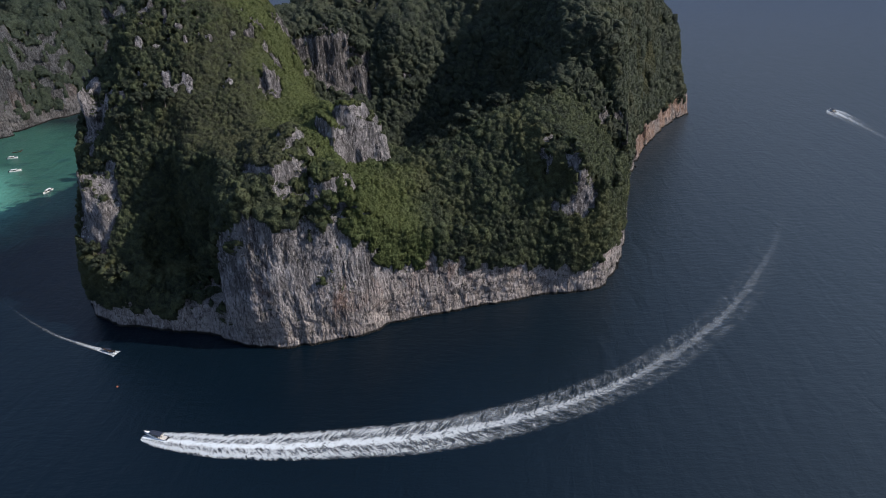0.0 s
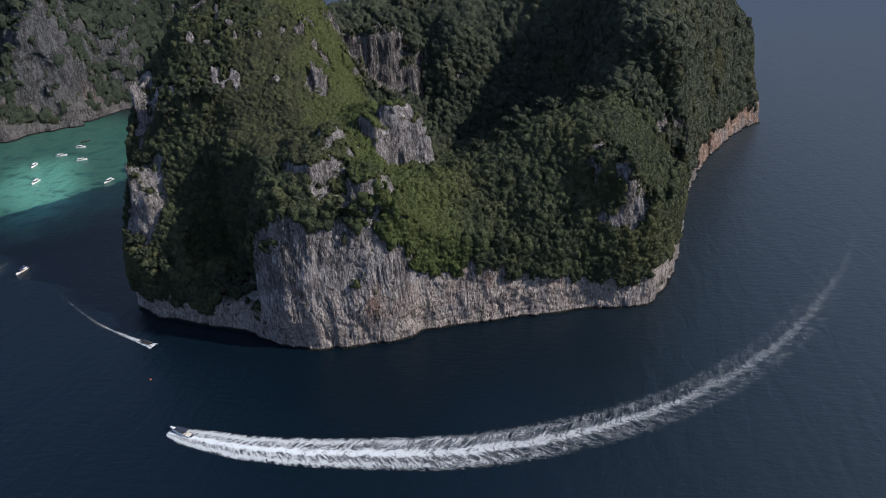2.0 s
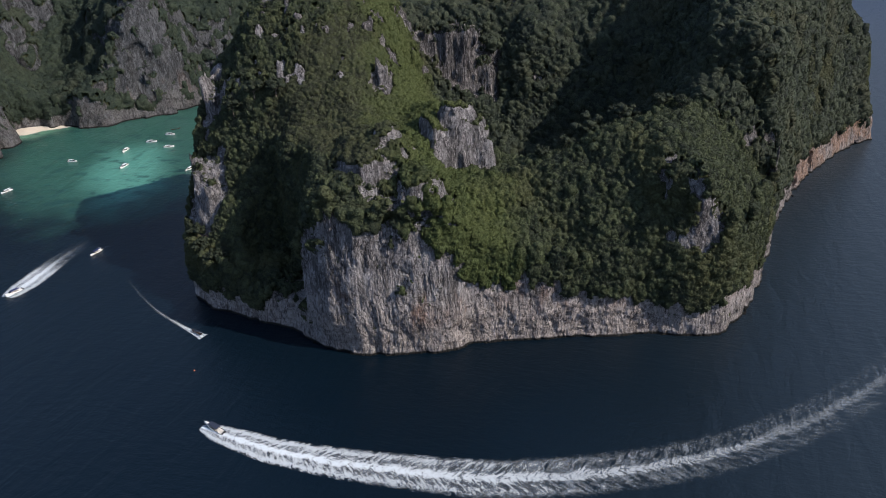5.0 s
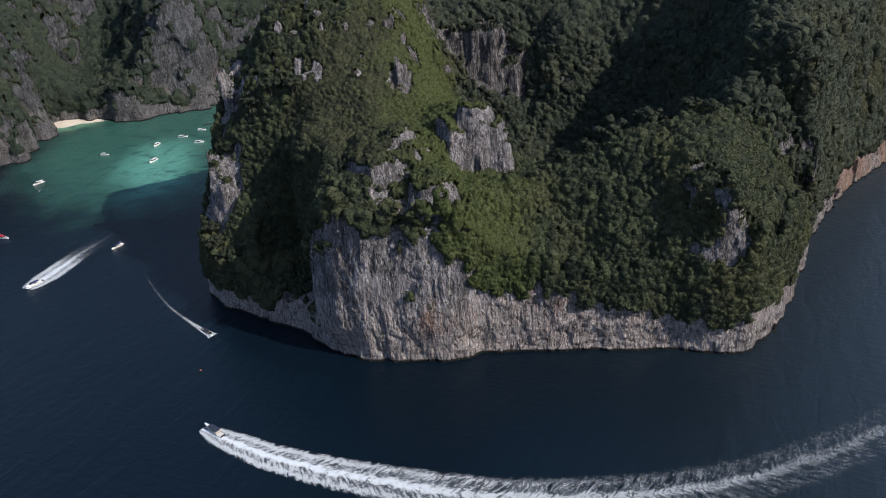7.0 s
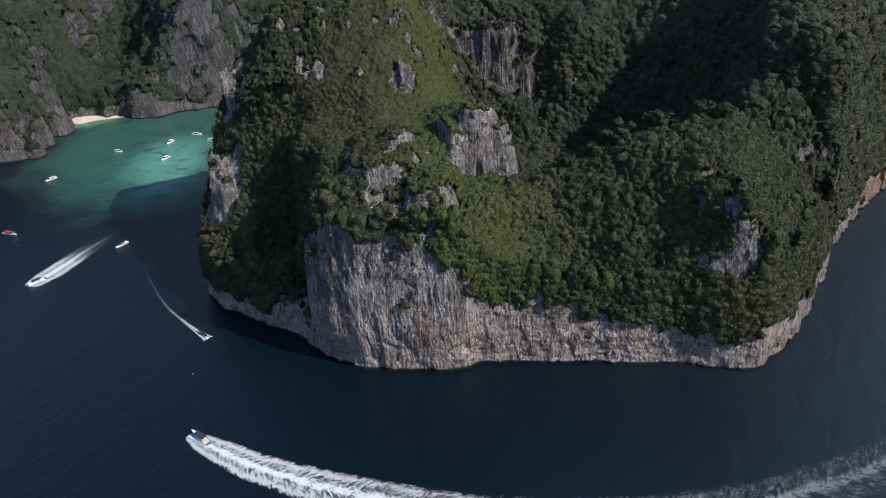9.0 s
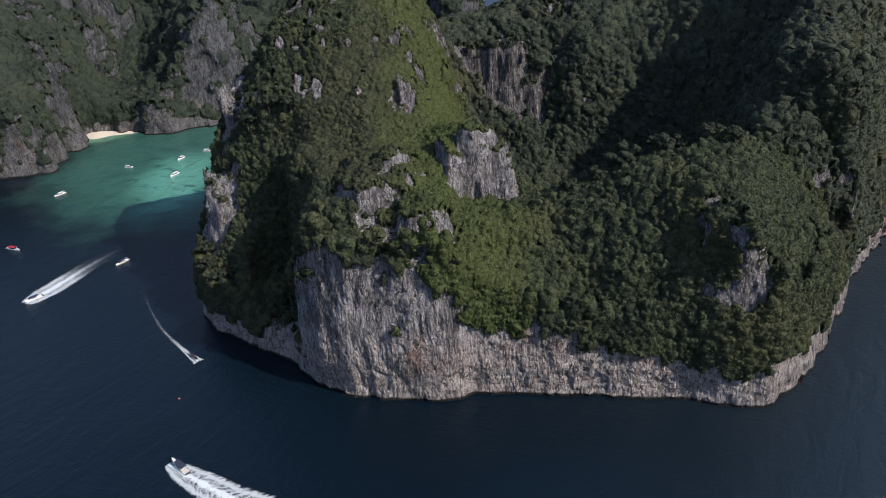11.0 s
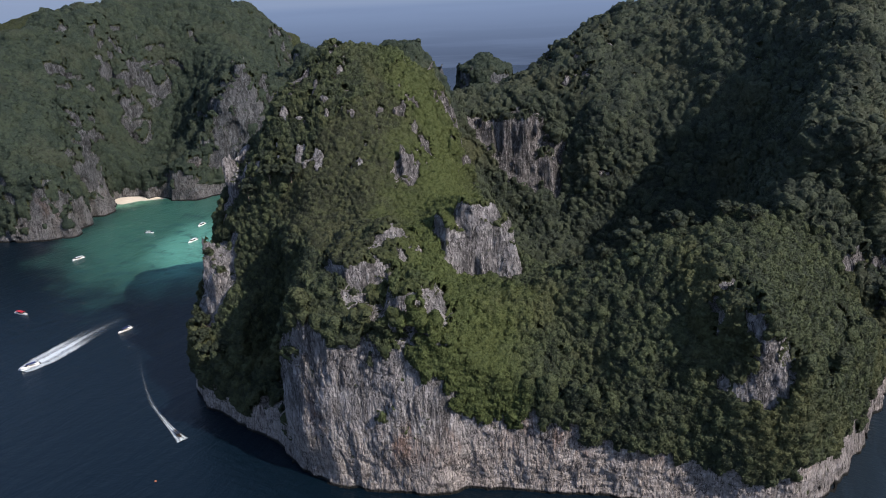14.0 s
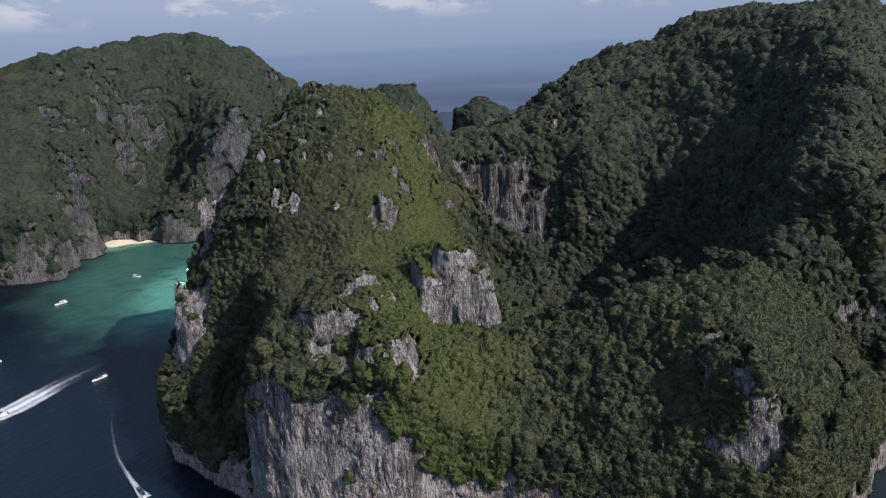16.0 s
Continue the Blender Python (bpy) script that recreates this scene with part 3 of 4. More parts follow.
def rock_skin(verts, quads, want, where, closer):
    """Splits the bare faces finer, twice where the camera passes nearest, and breaks them into ribs, chips and clefts."""
    mid, nrm, _ = face_data(verts, quads)
    mask = (want(mid, nrm) < 0.4) & where(mid)
    for turn in range(2):
        if turn:
            mid, nrm, _ = face_data(verts, quads)
            mask = mask & closer(mid, nrm)
        verts, quads, mask, free = refine(verts, quads, mask)
        n = normals_of(verts, quads)[free]
        x, y, z = verts[free].T
        if turn == 0:
            warp = 2.5 * fbm(x / 11, y / 11, z / 16, 3, 201)
            bold = 0.35 + 0.65 * step(-0.5, 0.6, fbm(x / 16, y / 16, z / 16, 2, 203))
            push = bold * (0.75 * (0.45 - abs(fbm((x + warp) / 4, (y + warp) / 4, z / 13, 3, 205))) + 0.45 * plates(x + warp, y, z + 2 * warp, (3.6, 3.6, 7.0), 211))
            level = step(-85, -62, x) * step(48, 38, z)
            push = push * (1 - 0.35 * level) + level * 0.42 * fbm(x / 11, y / 11, (z + 1.6 * warp) / 2.8, 3, 215)
        else:
            push = 0.16 * plates(x, y, z, (1.4, 1.4, 3.4), 221) + 0.2 * (0.4 - abs(fbm(x / 1.4, y / 1.4, z / 5, 2, 225)))
        verts[free] += n * push[:, None]
    return verts, quads


def canopy(verts, quads, want, times, tree, rise, rng, density, leaf, where):
    """The closed roof of a wood: rounded uneven crowns grown together, with leaf sprays all over them."""
    mid, nrm, _ = face_data(verts, quads)
    w = want(mid, nrm)
    mask = (w > 0.3) & where(mid)
    total, count = np.zeros(len(verts)), np.zeros(len(verts))
    for k in range(4):
        np.add.at(total, quads[:, k], np.clip(w * 1.6, 0, 1) * mask)
        np.add.at(count, quads[:, k], 1)
    full = total / np.maximum(count, 1)
    quads = quads[mask]
    used, quads = np.unique(quads, return_inverse=True)
    verts, quads, full = verts[used], quads.reshape(-1, 4), full[used]
    for _ in range(times):
        n0 = len(verts)
        q0 = quads
        verts, quads, _, _ = refine(verts, quads, np.ones(len(quads), bool))
        grown = np.zeros(len(verts))
        hits = np.zeros(len(verts))
        grown[:n0], hits[:n0] = full, 1
        small = len(q0)
        for k in range(4):
            part_q = quads[k * small:(k + 1) * small]
            np.add.at(grown, part_q[:, 1], full[q0[:, k]] + full[q0[:, (k + 1) % 4]])
            np.add.at(hits, part_q[:, 1], 2)
            np.add.at(grown, part_q[:, 2], full[q0[:, k]])
            np.add.at(hits, part_q[:, 2], 1)
        full = grown / np.maximum(hits, 1)
    x, y, z = verts.T
    warp = fbm(x / 3, y / 3, z / 3, 2, 301)
    a, da = plates(x + 0.5 * warp, y - 0.5 * warp, z, (tree, tree, tree), 311, True)
    b, db = plates(x + 0.3 * warp, y, z + 0.3 * warp, (tree * 0.42, tree * 0.42, tree * 0.42), 331, True)
    lump = np.sqrt(np.clip(1.08 - da * da * 1.6, 0, 1)) * (1 + 0.45 * a) + 0.42 * np.sqrt(np.clip(1.1 - db * db * 1.4, 0, 1)) * (1 + 0.4 * b)
    grain = fbm(x / 0.9, y / 0.9, z / 0.9, 2, 341)
    n = normals_of(verts, quads) * 0.75 + np.array((0, 0, 0.4))
    grow = step(0.15, 0.7, full)
    roof = verts + n * (grow * rise * (lump + 0.10 * grain) - 0.35 * (1 - grow))[:, None]
    tone = 0.5 + 0.36 * a + 0.16 * b
    mid, nrm, area = face_data(roof, quads)
    pick = np.repeat(np.arange(len(mid)), rng.poisson(area * density * step(0.1, 0.5, full[quads].mean(1))))
    u, v = rng.uniform(size=(2, len(pick), 1))
    p = roof[quads[pick]]
    c = p[:, 0] * (1 - u) * (1 - v) + p[:, 1] * u * (1 - v) + p[:, 2] * u * v + p[:, 3] * (1 - u) * v
    d = nrm[pick] + 0.9 * rng.normal(size=c.shape)
    d /= np.linalg.norm(d, axis=1, keepdims=True)
    t = np.cross(d, rng.normal(size=c.shape))
    t /= np.linalg.norm(t, axis=1, keepdims=True) + 1e-9
    e = np.cross(d, t)
    r = leaf * rng.uniform(0.55, 1.4, (len(c), 1))
    c = c + nrm[pick] * r * 0.35
    cards = np.stack([c - t * r - d * r * 0.25, c - e * r * 0.8 + t * r * 0.2, c + t * r - d * r * 0.25, c + e * r * 0.7 - t * r * 0.2], 1).reshape(-1, 3)
    both = np.concatenate([roof, cards])
    faces = np.concatenate([quads, len(roof) + np.arange(len(cards)).reshape(-1, 4)])
    return both, faces, np.concatenate([tone, np.repeat(tone[quads[pick, 0]] + rng.uniform(-0.3, 0.25, len(pick)), 4)])


# ---- the headland with its peak, bowl and long hill ----
COAST = [(-263, 374), (-253, 358), (-232, 348), (-194, 341), (-168, 337), (-150, 329), (-134, 322), (-119, 322), (-99, 330),
         (-77, 339), (-61, 349), (-42, 359), (-22, 367), (2, 373), (30, 384), (50, 387), (70, 391), (81, 411), (94, 459),
         (104, 533), (118, 586), (142, 656), (175, 727), (194, 757), (212, 777), (206, 806), (150, 860), (-40, 890),
         (-190, 780), (-225, 680), (-250, 600), (-270, 540), (-285, 470), (-272, 420)]
# tops of the landforms, ground heights in metres
PEAK = [(-197, 480, 187), (-165, 485, 176), (-201, 446, 179), (-186, 436, 163), (-226, 423, 154), (-236, 424, 132), (-191, 420, 143),
        (-168, 420, 135), (-152, 428, 133), (-141, 478, 140), (-142, 417, 115), (-125, 411, 104), (-156, 387, 102), (-234, 442, 164),
        (-168, 439, 152), (-150, 489, 163), (-205, 430, 155), (-138, 438, 126), (-127, 465, 111), (-246, 420, 131), (-252, 470, 140),
        (-185, 520, 160), (-193, 553, 154), (-230, 540, 120), (-218, 458, 187), (-177, 482, 185), (-185, 464, 179), (-156, 490, 175),
        (-143, 488, 145), (-135, 487, 121), (-147, 506, 118)]
WEST_BUTTRESS = [(-248, 404, 106), (-216, 392, 98), (-184, 374, 96), (-164, 381, 104), (-216, 385, 74), (-231, 383, 76), (-250, 381, 62),
                 (-229, 360, 34), (-222, 345, 23), (-207, 360, 39), (-190, 345, 20), (-172, 341, 18), (-200, 374, 36), (-186, 364, 28),
                 (-170, 358, 34), (-257, 377, 48), (-154, 345, 84), (-147, 330, 79), (-158, 364, 104), (-146, 362, 102), (-141, 345, 93)]
SPUR = [(-112, 362, 116), (-104, 352, 95), (-131, 336, 92), (-119, 348, 104), (-84, 356, 94), (-93, 351, 90), (-134, 325, 84),
        (-77, 352, 80), (-100, 424, 117), (-80, 399, 82), (-95, 391, 93), (-71, 415, 82), (-143, 396, 114), (-104, 385, 106), (-120, 325, 83),
        (-99, 334, 78), (-91, 338, 84), (-110, 420, 112), (-90, 389, 89)]
SADDLE = [(-75, 368, 82), (-68, 350, 76), (-56, 378, 77), (-56, 357, 67), (-38, 364, 55), (-41, 374, 66), (-20, 375, 50), (-11, 375, 47),
          (1, 383, 65), (-15, 388, 66), (-22, 406, 88), (-18, 425, 94), (-3, 441, 97), (-72, 427, 86), (-56, 428, 80), (-43, 406, 83), (8, 382, 51),
          (9, 391, 77), (21, 387, 61), (15, 402, 88), (29, 406, 101), (38, 393, 72), (47, 394, 90), (48, 408, 95), (55, 396, 82), (60, 394, 68)]
SHOULDER = [(29, 402, 101), (30, 418, 108), (40, 432, 108), (30, 453, 117), (16, 450, 99), (49, 433, 99), (58, 428, 85), (66, 445, 80),
            (77, 471, 70), (66, 484, 86), (80, 492, 76), (79, 420, 56), (77, 441, 69), (69, 410, 66), (50, 499, 122), (62, 510, 138), (41, 538, 138),
            (74, 512, 140), (84, 548, 148), (80, 575, 180), (90, 496, 62), (114, 586, 50), (62, 557, 169), (64, 590, 194), (73, 535, 155)]
BOWL = [(-55, 458, 44), (-25, 464, 46), (12, 472, 66), (-92, 468, 62), (-50, 490, 24), (-10, 500, 32), (-85, 520, 42), (-50, 545, 40),
        (0, 545, 46), (5, 575, 84), (-115, 500, 60), (-117, 528, 58), (-119, 546, 60), (-153, 519, 104), (-108, 550, 71), (-64, 564, 74),
        (-43, 577, 84)]
LONG_HILL = [(-153, 562, 126), (-133, 572, 126), (-112, 578, 114), (-148, 546, 88), (-128, 551, 72), (-98, 564, 74), (-90, 581, 108),
             (-86, 582, 134), (-65, 587, 126), (-10, 605, 143), (2, 604, 140), (-45, 626, 152), (-36, 617, 146), (-84, 619, 157),
             (-114, 610, 157), (-121, 633, 174), (-73, 640, 167), (-138, 631, 161), (-128, 653, 178), (-106, 687, 196), (-74, 717, 205), (-60, 731, 216),
             (-37, 741, 224), (-13, 744, 227), (23, 738, 223), (81, 720, 220), (70, 630, 210),
             (-160, 655, 148), (158, 742, 146), (120, 640, 120), (186, 766, 96)]
BACK = [(-195, 605, 142), (-215, 640, 110), (-205, 700, 100)]


LEAN_X = [-168, -150, -125, -105, -90, -62, -38, -11, 20, 42, 55, 70, 85]
LEAN = [0, 4, 5, 3, 4.5, 5, 2.5, 2.5, 2, 4, 3, 1, 0]


def overhang(x, y, z):
    """The front cliff leans out over its wave-cut foot, most under the two bluffs."""
    k = np.interp(x, LEAN_X, LEAN) * step(0, 30, z) * step(440, 385, y)
    return 0.3 * k, -0.95 * k


# bare crags that stand out of the woods: middle and half sizes
CRAGS = [(-114, 372, 111, 8, 10, 7), (-120, 352, 100, 11, 10, 7.5), (-90, 353, 91, 11, 12, 9), (-97, 406, 96, 13, 10, 17), (-88, 410, 100, 13, 10, 20), (-79, 415, 91, 13, 10, 19),
         (-142, 434, 126, 4, 5, 13), (-250, 412, 108, 6, 9, 20),
         (-244, 384, 50, 13, 13, 38)]
# sheer walls and notches: middle, half sizes, turn
WALLS = [(45, 395, 79, 11, 8, 17, -0.35), (-146, 569, 102, 24, 10, 29, 0.08), (-118, 573, 86, 12, 8, 20, 0.05)]
# the wooded south wall of the east shoulder
BLUFFS = [(69, 513, 104, 18, 11, 37, 0.0)]
HOLLOWS = [(-195, 366, 59, 22, 16, 31, 2.33), (-173, 348, 47, 19, 22, 27, 0.0)]
RIM_X = [-260, -234, -208, -175, -160, -150, -145, -140, -124, -111, -99, -83, -71, -64, -57, -40, -26, -10, 4, 18, 29, 43, 57, 69, 86, 130, 210]
RIM_Z = [14, 9, 12, 19, 40, 62, 71, 78, 84, 79, 75, 69, 60, 47, 40, 37, 38, 34, 29, 23, 19, 16, 16, 24, 22, 20, 18]


def headland_cliff(x, y):
    east = np.interp(y, [395, 425, 445, 470, 490, 510, 600, 650], [24.0, 20.0, 10.0, 14.0, 20.0, 12.0, 8.0, 6.0])
    return np.where((x > 40) & (y > 395), east, np.interp(x, [-300, -250, -225], [8.0, 12.0, 24.0]))


def outcrop(x, y, z):
    """Small karst outcrops: frequent on the peak and the spur, rarer elsewhere."""
    often = np.maximum(step(100, 130, z) * step(-70, -110, x) * step(560, 500, y), 0.75 * step(-84, -96, x) * step(590, 605, y) * step(700, 670, y))
    knob = fbm(x / 4.6, y / 4.6, z / 12, 3, 83) + 0.45 * fbm(x / 22, y / 22, z / 30, 2, 89)
    # the bare east rib of the peak
    along = np.clip((174 - z) / 55, 0, 1)
    rib = step(11, 6, np.hypot(x + 156 - 20 * along, y - 487)) * step(112, 122, z)
    return np.maximum(step(1.15 - 0.68 * often, 1.3 - 0.68 * often, knob), rib * step(-0.3, 0.1, knob))


def headland_want(p, n):
    """Woods above the rim of the sea cliffs, thinning on the steepest rock and on the crags."""
    x, y, z = p.T
    patch = fbm(x / 15, y / 15, z / 15, 3, 61)
    tuft = fbm(x / 4.5, y / 4.5, z / 6, 2, 67)
    rim = np.interp(x, RIM_X, RIM_Z) + 6 * patch + 7 * tuft
    rim = np.where(y > 600, 21 + 7 * patch, np.where((y > 420) & (x > -225) & (x < 74), 0, rim))
    above = step(-3, 5, z - rim) * step(-0.85, -0.65, n[:, 2] + 0.08 * patch)
    rock = np.maximum(crag_field(CRAGS, x, y, z), slab_field(WALLS, x, y, z))
    bare = step(-5.2, -2.8, rock + 2.4 * tuft) * step(0.85, 0.62, n[:, 2] + 0.08 * patch + 0.08 * tuft)
    bare = bare * (1 - 0.85 * step(20, 30, x) * step(0.25, -0.25, patch + 0.6 * tuft))
    hang = step(66, 76, x) * step(430, 445, y) * step(540, 510, y) * step(50, 62, z) * step(150, 135, z)
    bare = np.maximum(bare, hang * step(0.15, 0.4, fbm(x / 7, y / 7, z / 40, 3, 77)))
    hollow = step(-4, -1, slab_field(HOLLOWS, x, y, z)) * step(-155, -160, x) * step(20, 26, z)
    lone = 0.6 * step(0.35, 0.8, patch + 0.5 * tuft) * step(0.08, 0.25, n[:, 2])
    grow = np.maximum(above, lone) * (1 - 0.93 * bare) * (1 - 0.9 * outcrop(x, y, z))
    grow = np.maximum(grow, 0.9 * hollow)
    return np.clip(grow, 0, 1) * step(5, 10, z)


def scrubby(p):
    """Low windswept scrub on the sunny peak, the spur and the east slope; tall woods elsewhere."""
    x, y, z = p.T
    peak = step(88, 112, z) * step(-60, -95, x) * step(570, 520, y) * step(-205, -165, x + 0.5 * (150 - z))
    east = step(55, 85, x)
    return np.clip(np.maximum(peak, 0.35 * east) + 0.3 * fbm(x / 18, y / 18, z / 18, 2, 97), 0, 1)


headland_verts, headland_quads = carve(PEAK + WEST_BUTTRESS + SPUR + SADDLE + SHOULDER + BOWL + LONG_HILL + BACK, COAST,
                                       ((-300, 240), (308, 830), (-6, 240)), 1.5, headland_cliff, 2.0, 1, CRAGS, (30.0, 1.6), overhang, HOLLOWS, outcrop, WALLS + BLUFFS)
skin_verts, skin_quads = rock_skin(headland_verts, headland_quads, headland_want, lambda p: (p[:, 1] < 432) & (p[:, 2] > 0),
                                   lambda p, n: (p[:, 1] < 396) & (p[:, 0] > -160) & (p[:, 2] < 95) & (n[:, 1] < 0.4))
headland = tagged(new("headland", mesh_from("headland", skin_verts, skin_quads, ROCK, True, soil_of(skin_verts, skin_quads, headland_want))),
                  "grey limestone headland with sheer sea cliffs under jungle slopes", "cliff", kind="structure")

# ---- the mountain across the cove ----
FAR_COAST = [(-1000, 380), (-700, 470), (-656, 486), (-627, 503), (-615, 520), (-634, 560), (-655, 566), (-672, 615), (-704, 640),
             (-662, 668), (-632, 668), (-606, 678), (-598, 705), (-560, 742), (-545, 800), (-500, 870), (-430, 900), (-400, 980), (-450, 1060), (-600, 1080), (-1000, 1080)]
FAR_HILLS = [(-790, 655, 167), (-712, 570, 140), (-686, 566, 96), (-640, 536, 66), (-630, 515, 44), (-634, 540, 40), (-757, 650, 98), (-774, 704, 103),
             (-793, 769, 148), (-779, 801, 130), (-758, 734, 55), (-781, 761, 110), (-648, 683, 36), (-748, 814, 122), (-627, 740, 88),
             (-614, 712, 82), (-606, 690, 50), (-583, 772, 156), (-632, 730, 40), (-652, 585, 32), (-690, 680, 28), (-700, 720, 42), (-660, 745, 90),
             (-690, 760, 75), (-900, 800, 222)]
FAR_SKYLINE = [(-839, 630, 188), (-838, 673, 201), (-813, 712, 205), (-806, 738, 205), (-837, 783, 224), (-836, 819, 233), (-810, 867, 241),
               (-774, 908, 233), (-735, 935, 209), (-713, 956, 190), (-703, 964, 172), (-690, 968, 112)]
FAR_BACK = [(-645, 945, 110), (-660, 1000, 110), (-620, 860, 105), (-560, 820, 90), (-590, 886, 166), (-570, 900, 140), (-540, 925, 140),
            (-488, 957, 164), (-465, 975, 158), (-440, 990, 110), (-420, 970, 70), (-760, 560, 140), (-900, 560, 138),
            (-700, 520, 106), (-950, 950, 205), (-690, 840, 165), (-650, 800, 155), (-660, 925, 105), (-600, 930, 100)]
FAR_CRAGS = [(-600, 765, 74, 44, 34, 84), (-672, 663, 3, 9, 6, 9), (-665, 592, 10, 17, 14, 24), (-640, 688, 10, 26, 14, 30), (-792, 790, 112, 30, 22, 40), (-768, 735, 88, 16, 18, 34),
             (-668, 546, 44, 26, 26, 44), (-690, 590, 50, 20, 20, 44), (-742, 640, 110, 18, 18, 46)]


def far_want(p, n):
    """Trees and bushes in the gullies and on every ledge; bare ribs on the steep faces."""
    x, y, z = p.T
    patch = fbm(x / 26, y / 26, z / 70, 4, 71)
    tuft = fbm(x / 8, y / 8, z / 11, 2, 73)
    valley = step(80, 45, np.hypot(x + 700, y - 690)) * step(100, 60, z)
    bare = step(-9, -3, crag_field(FAR_CRAGS, x, y, z)) * step(0.75, 0.5, n[:, 2])
    grow = step(0.0, 0.36, n[:, 2] + 0.28 * patch + 0.25 * tuft + 0.35 * valley - 0.22 * bare)
    return np.maximum(grow, 0.5 * step(0.25, 0.6, tuft + patch)) * step(6, 18, z + 6 * tuft)


far_verts, far_quads = carve(FAR_HILLS + FAR_SKYLINE + FAR_BACK, FAR_COAST, ((-990, -388), (400, 1070), (-8, 262)), 4.0, lambda x, y: 4.5 + 0 * x,
                             4.0, 5, FAR_CRAGS, (42.0, 4.0), block=2.2)
far_mountain = tagged(new("far_mountain", mesh_from("far_mountain", far_verts, far_quads, ROCK_FAR, False, soil_of(far_verts, far_quads, far_want))),
                      "hazy forested limestone mountain behind the cove", "mountain", kind="structure")

ISLET = [(-496, 1110), (-462, 1060), (-410, 1052), (-372, 1090), (-372, 1150), (-430, 1185), (-488, 1160)]
islet_verts, islet_quads = carve([(-430, 1112, 134), (-395, 1110, 112), (-465, 1112, 112), (-430, 1080, 110), (-430, 1150, 116)], ISLET,
                                 ((-516, -352), (1030, 1206), (-8, 150)), 4.0, lambda x, y: 5.0 + 0 * x, 2.0, 9)
islet = tagged(new("islet", mesh_from("islet", islet_verts, islet_quads, ROCK_FAR, True, soil_of(islet_verts, islet_quads, far_want))),
               "small domed limestone islet far out at sea", "island", kind="structure")

# ---- sea and horizon ----
def disc(name, radius, z, material, sides=96):
    bm = bmesh.new()
    bmesh.ops.create_circle(bm, cap_ends=True, radius=radius, segments=sides)
    me = bpy.data.meshes.new(name)
    bm.to_mesh(me)
    bm.free()
    me.materials.append(material)
    ob = new(name, me)
    ob.location.z = z
    return ob


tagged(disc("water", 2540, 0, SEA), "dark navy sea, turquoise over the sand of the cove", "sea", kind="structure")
bm = bmesh.new()
ring_lo = [bm.verts.new((2500 * math.cos(a), 2500 * math.sin(a), -20)) for a in np.linspace(0, 2 * math.pi, 97)[:-1]]
ring_hi = [bm.verts.new((v.co.x, v.co.y, 720)) for v in ring_lo]
for k in range(96):
    bm.faces.new((ring_lo[k], ring_lo[k - 1], ring_hi[k - 1], ring_hi[k]))
me = bpy.data.meshes.new("backdrop")
bm.to_mesh(me)
bm.free()
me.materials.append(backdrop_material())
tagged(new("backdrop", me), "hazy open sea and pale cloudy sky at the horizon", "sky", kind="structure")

# ---- woods ----
rng = np.random.default_rng(4)

def shown(p):
    return ((p[:, 1] < 545) | (p[:, 0] > -170) | (p[:, 2] > 125)) & (p[:, 1] < 775) & ((p[:, 0] > -262) | (p[:, 2] > 140))


def high_wood(p, n):
    return headland_want(p, n) * (scrubby(p) < 0.5) * ((n[:, 1] < 0.45) | (p[:, 1] < 488))


def low_wood(p, n):
    return headland_want(p, n) * (scrubby(p) >= 0.45)


for wood, where, tree, rise, density, leaf, material, name, label in (
        (high_wood, lambda p: shown(p) & (p[:, 1] < 490), 3.4, 2.5, 2.5, 0.46, LEAF, "jungle", "dense green jungle canopy over the headland's slopes"),
        (high_wood, lambda p: shown(p) & (p[:, 1] >= 488) & (p[:, 1] < 590), 4.6, 3.2, 0.4, 0.65, LEAF_SHADED, "jungle", "dense jungle canopy round the bowl, leaf colour darkened for shade"),
        (high_wood, lambda p: shown(p) & (p[:, 1] >= 588), 5.4, 3.4, 0.35, 0.75, LEAF_SHADED, "jungle", "dense jungle canopy on the long hill, leaf colour darkened for shade"),
        (low_wood, shown, 2.4, 1.5, 2.4, 0.38, SCRUB, "scrub", "low olive scrub on the sunny rock slopes")):
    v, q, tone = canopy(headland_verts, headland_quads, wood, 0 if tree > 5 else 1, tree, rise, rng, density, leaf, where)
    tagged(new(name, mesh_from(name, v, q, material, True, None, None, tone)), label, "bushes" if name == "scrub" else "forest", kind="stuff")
v, q, tone = canopy(far_verts, far_quads, far_want, 1, 7.0, 3.0, rng, 0.2, 0.9, lambda p: (p[:, 0] > -860) & (p[:, 1] < 1000))
tagged(new("jungle", mesh_from("far_woods", v, q, LEAF_FAR, True, None, None, tone)), "dark jungle on the far mountain", "forest", kind="stuff")
v, q, tone = canopy(islet_verts, islet_quads, far_want, 1, 6.5, 3.0, rng, 0.25, 0.9, lambda p: p[:, 2] > 3)
tagged(new("jungle", mesh_from("islet_woods", v, q, LEAF_FAR, True, None, None, tone)), "bushes on the small islet", "forest", kind="stuff")


# ---- single tall trees on the rims ----
BARK = plain("bark", (0.16, 0.13, 0.10), 0.9)


def ground_at(x, y):
    d = np.hypot(headland_verts[:, 0] - x, headland_verts[:, 1] - y)
    return float(headland_verts[d < 2.5, 2].max())


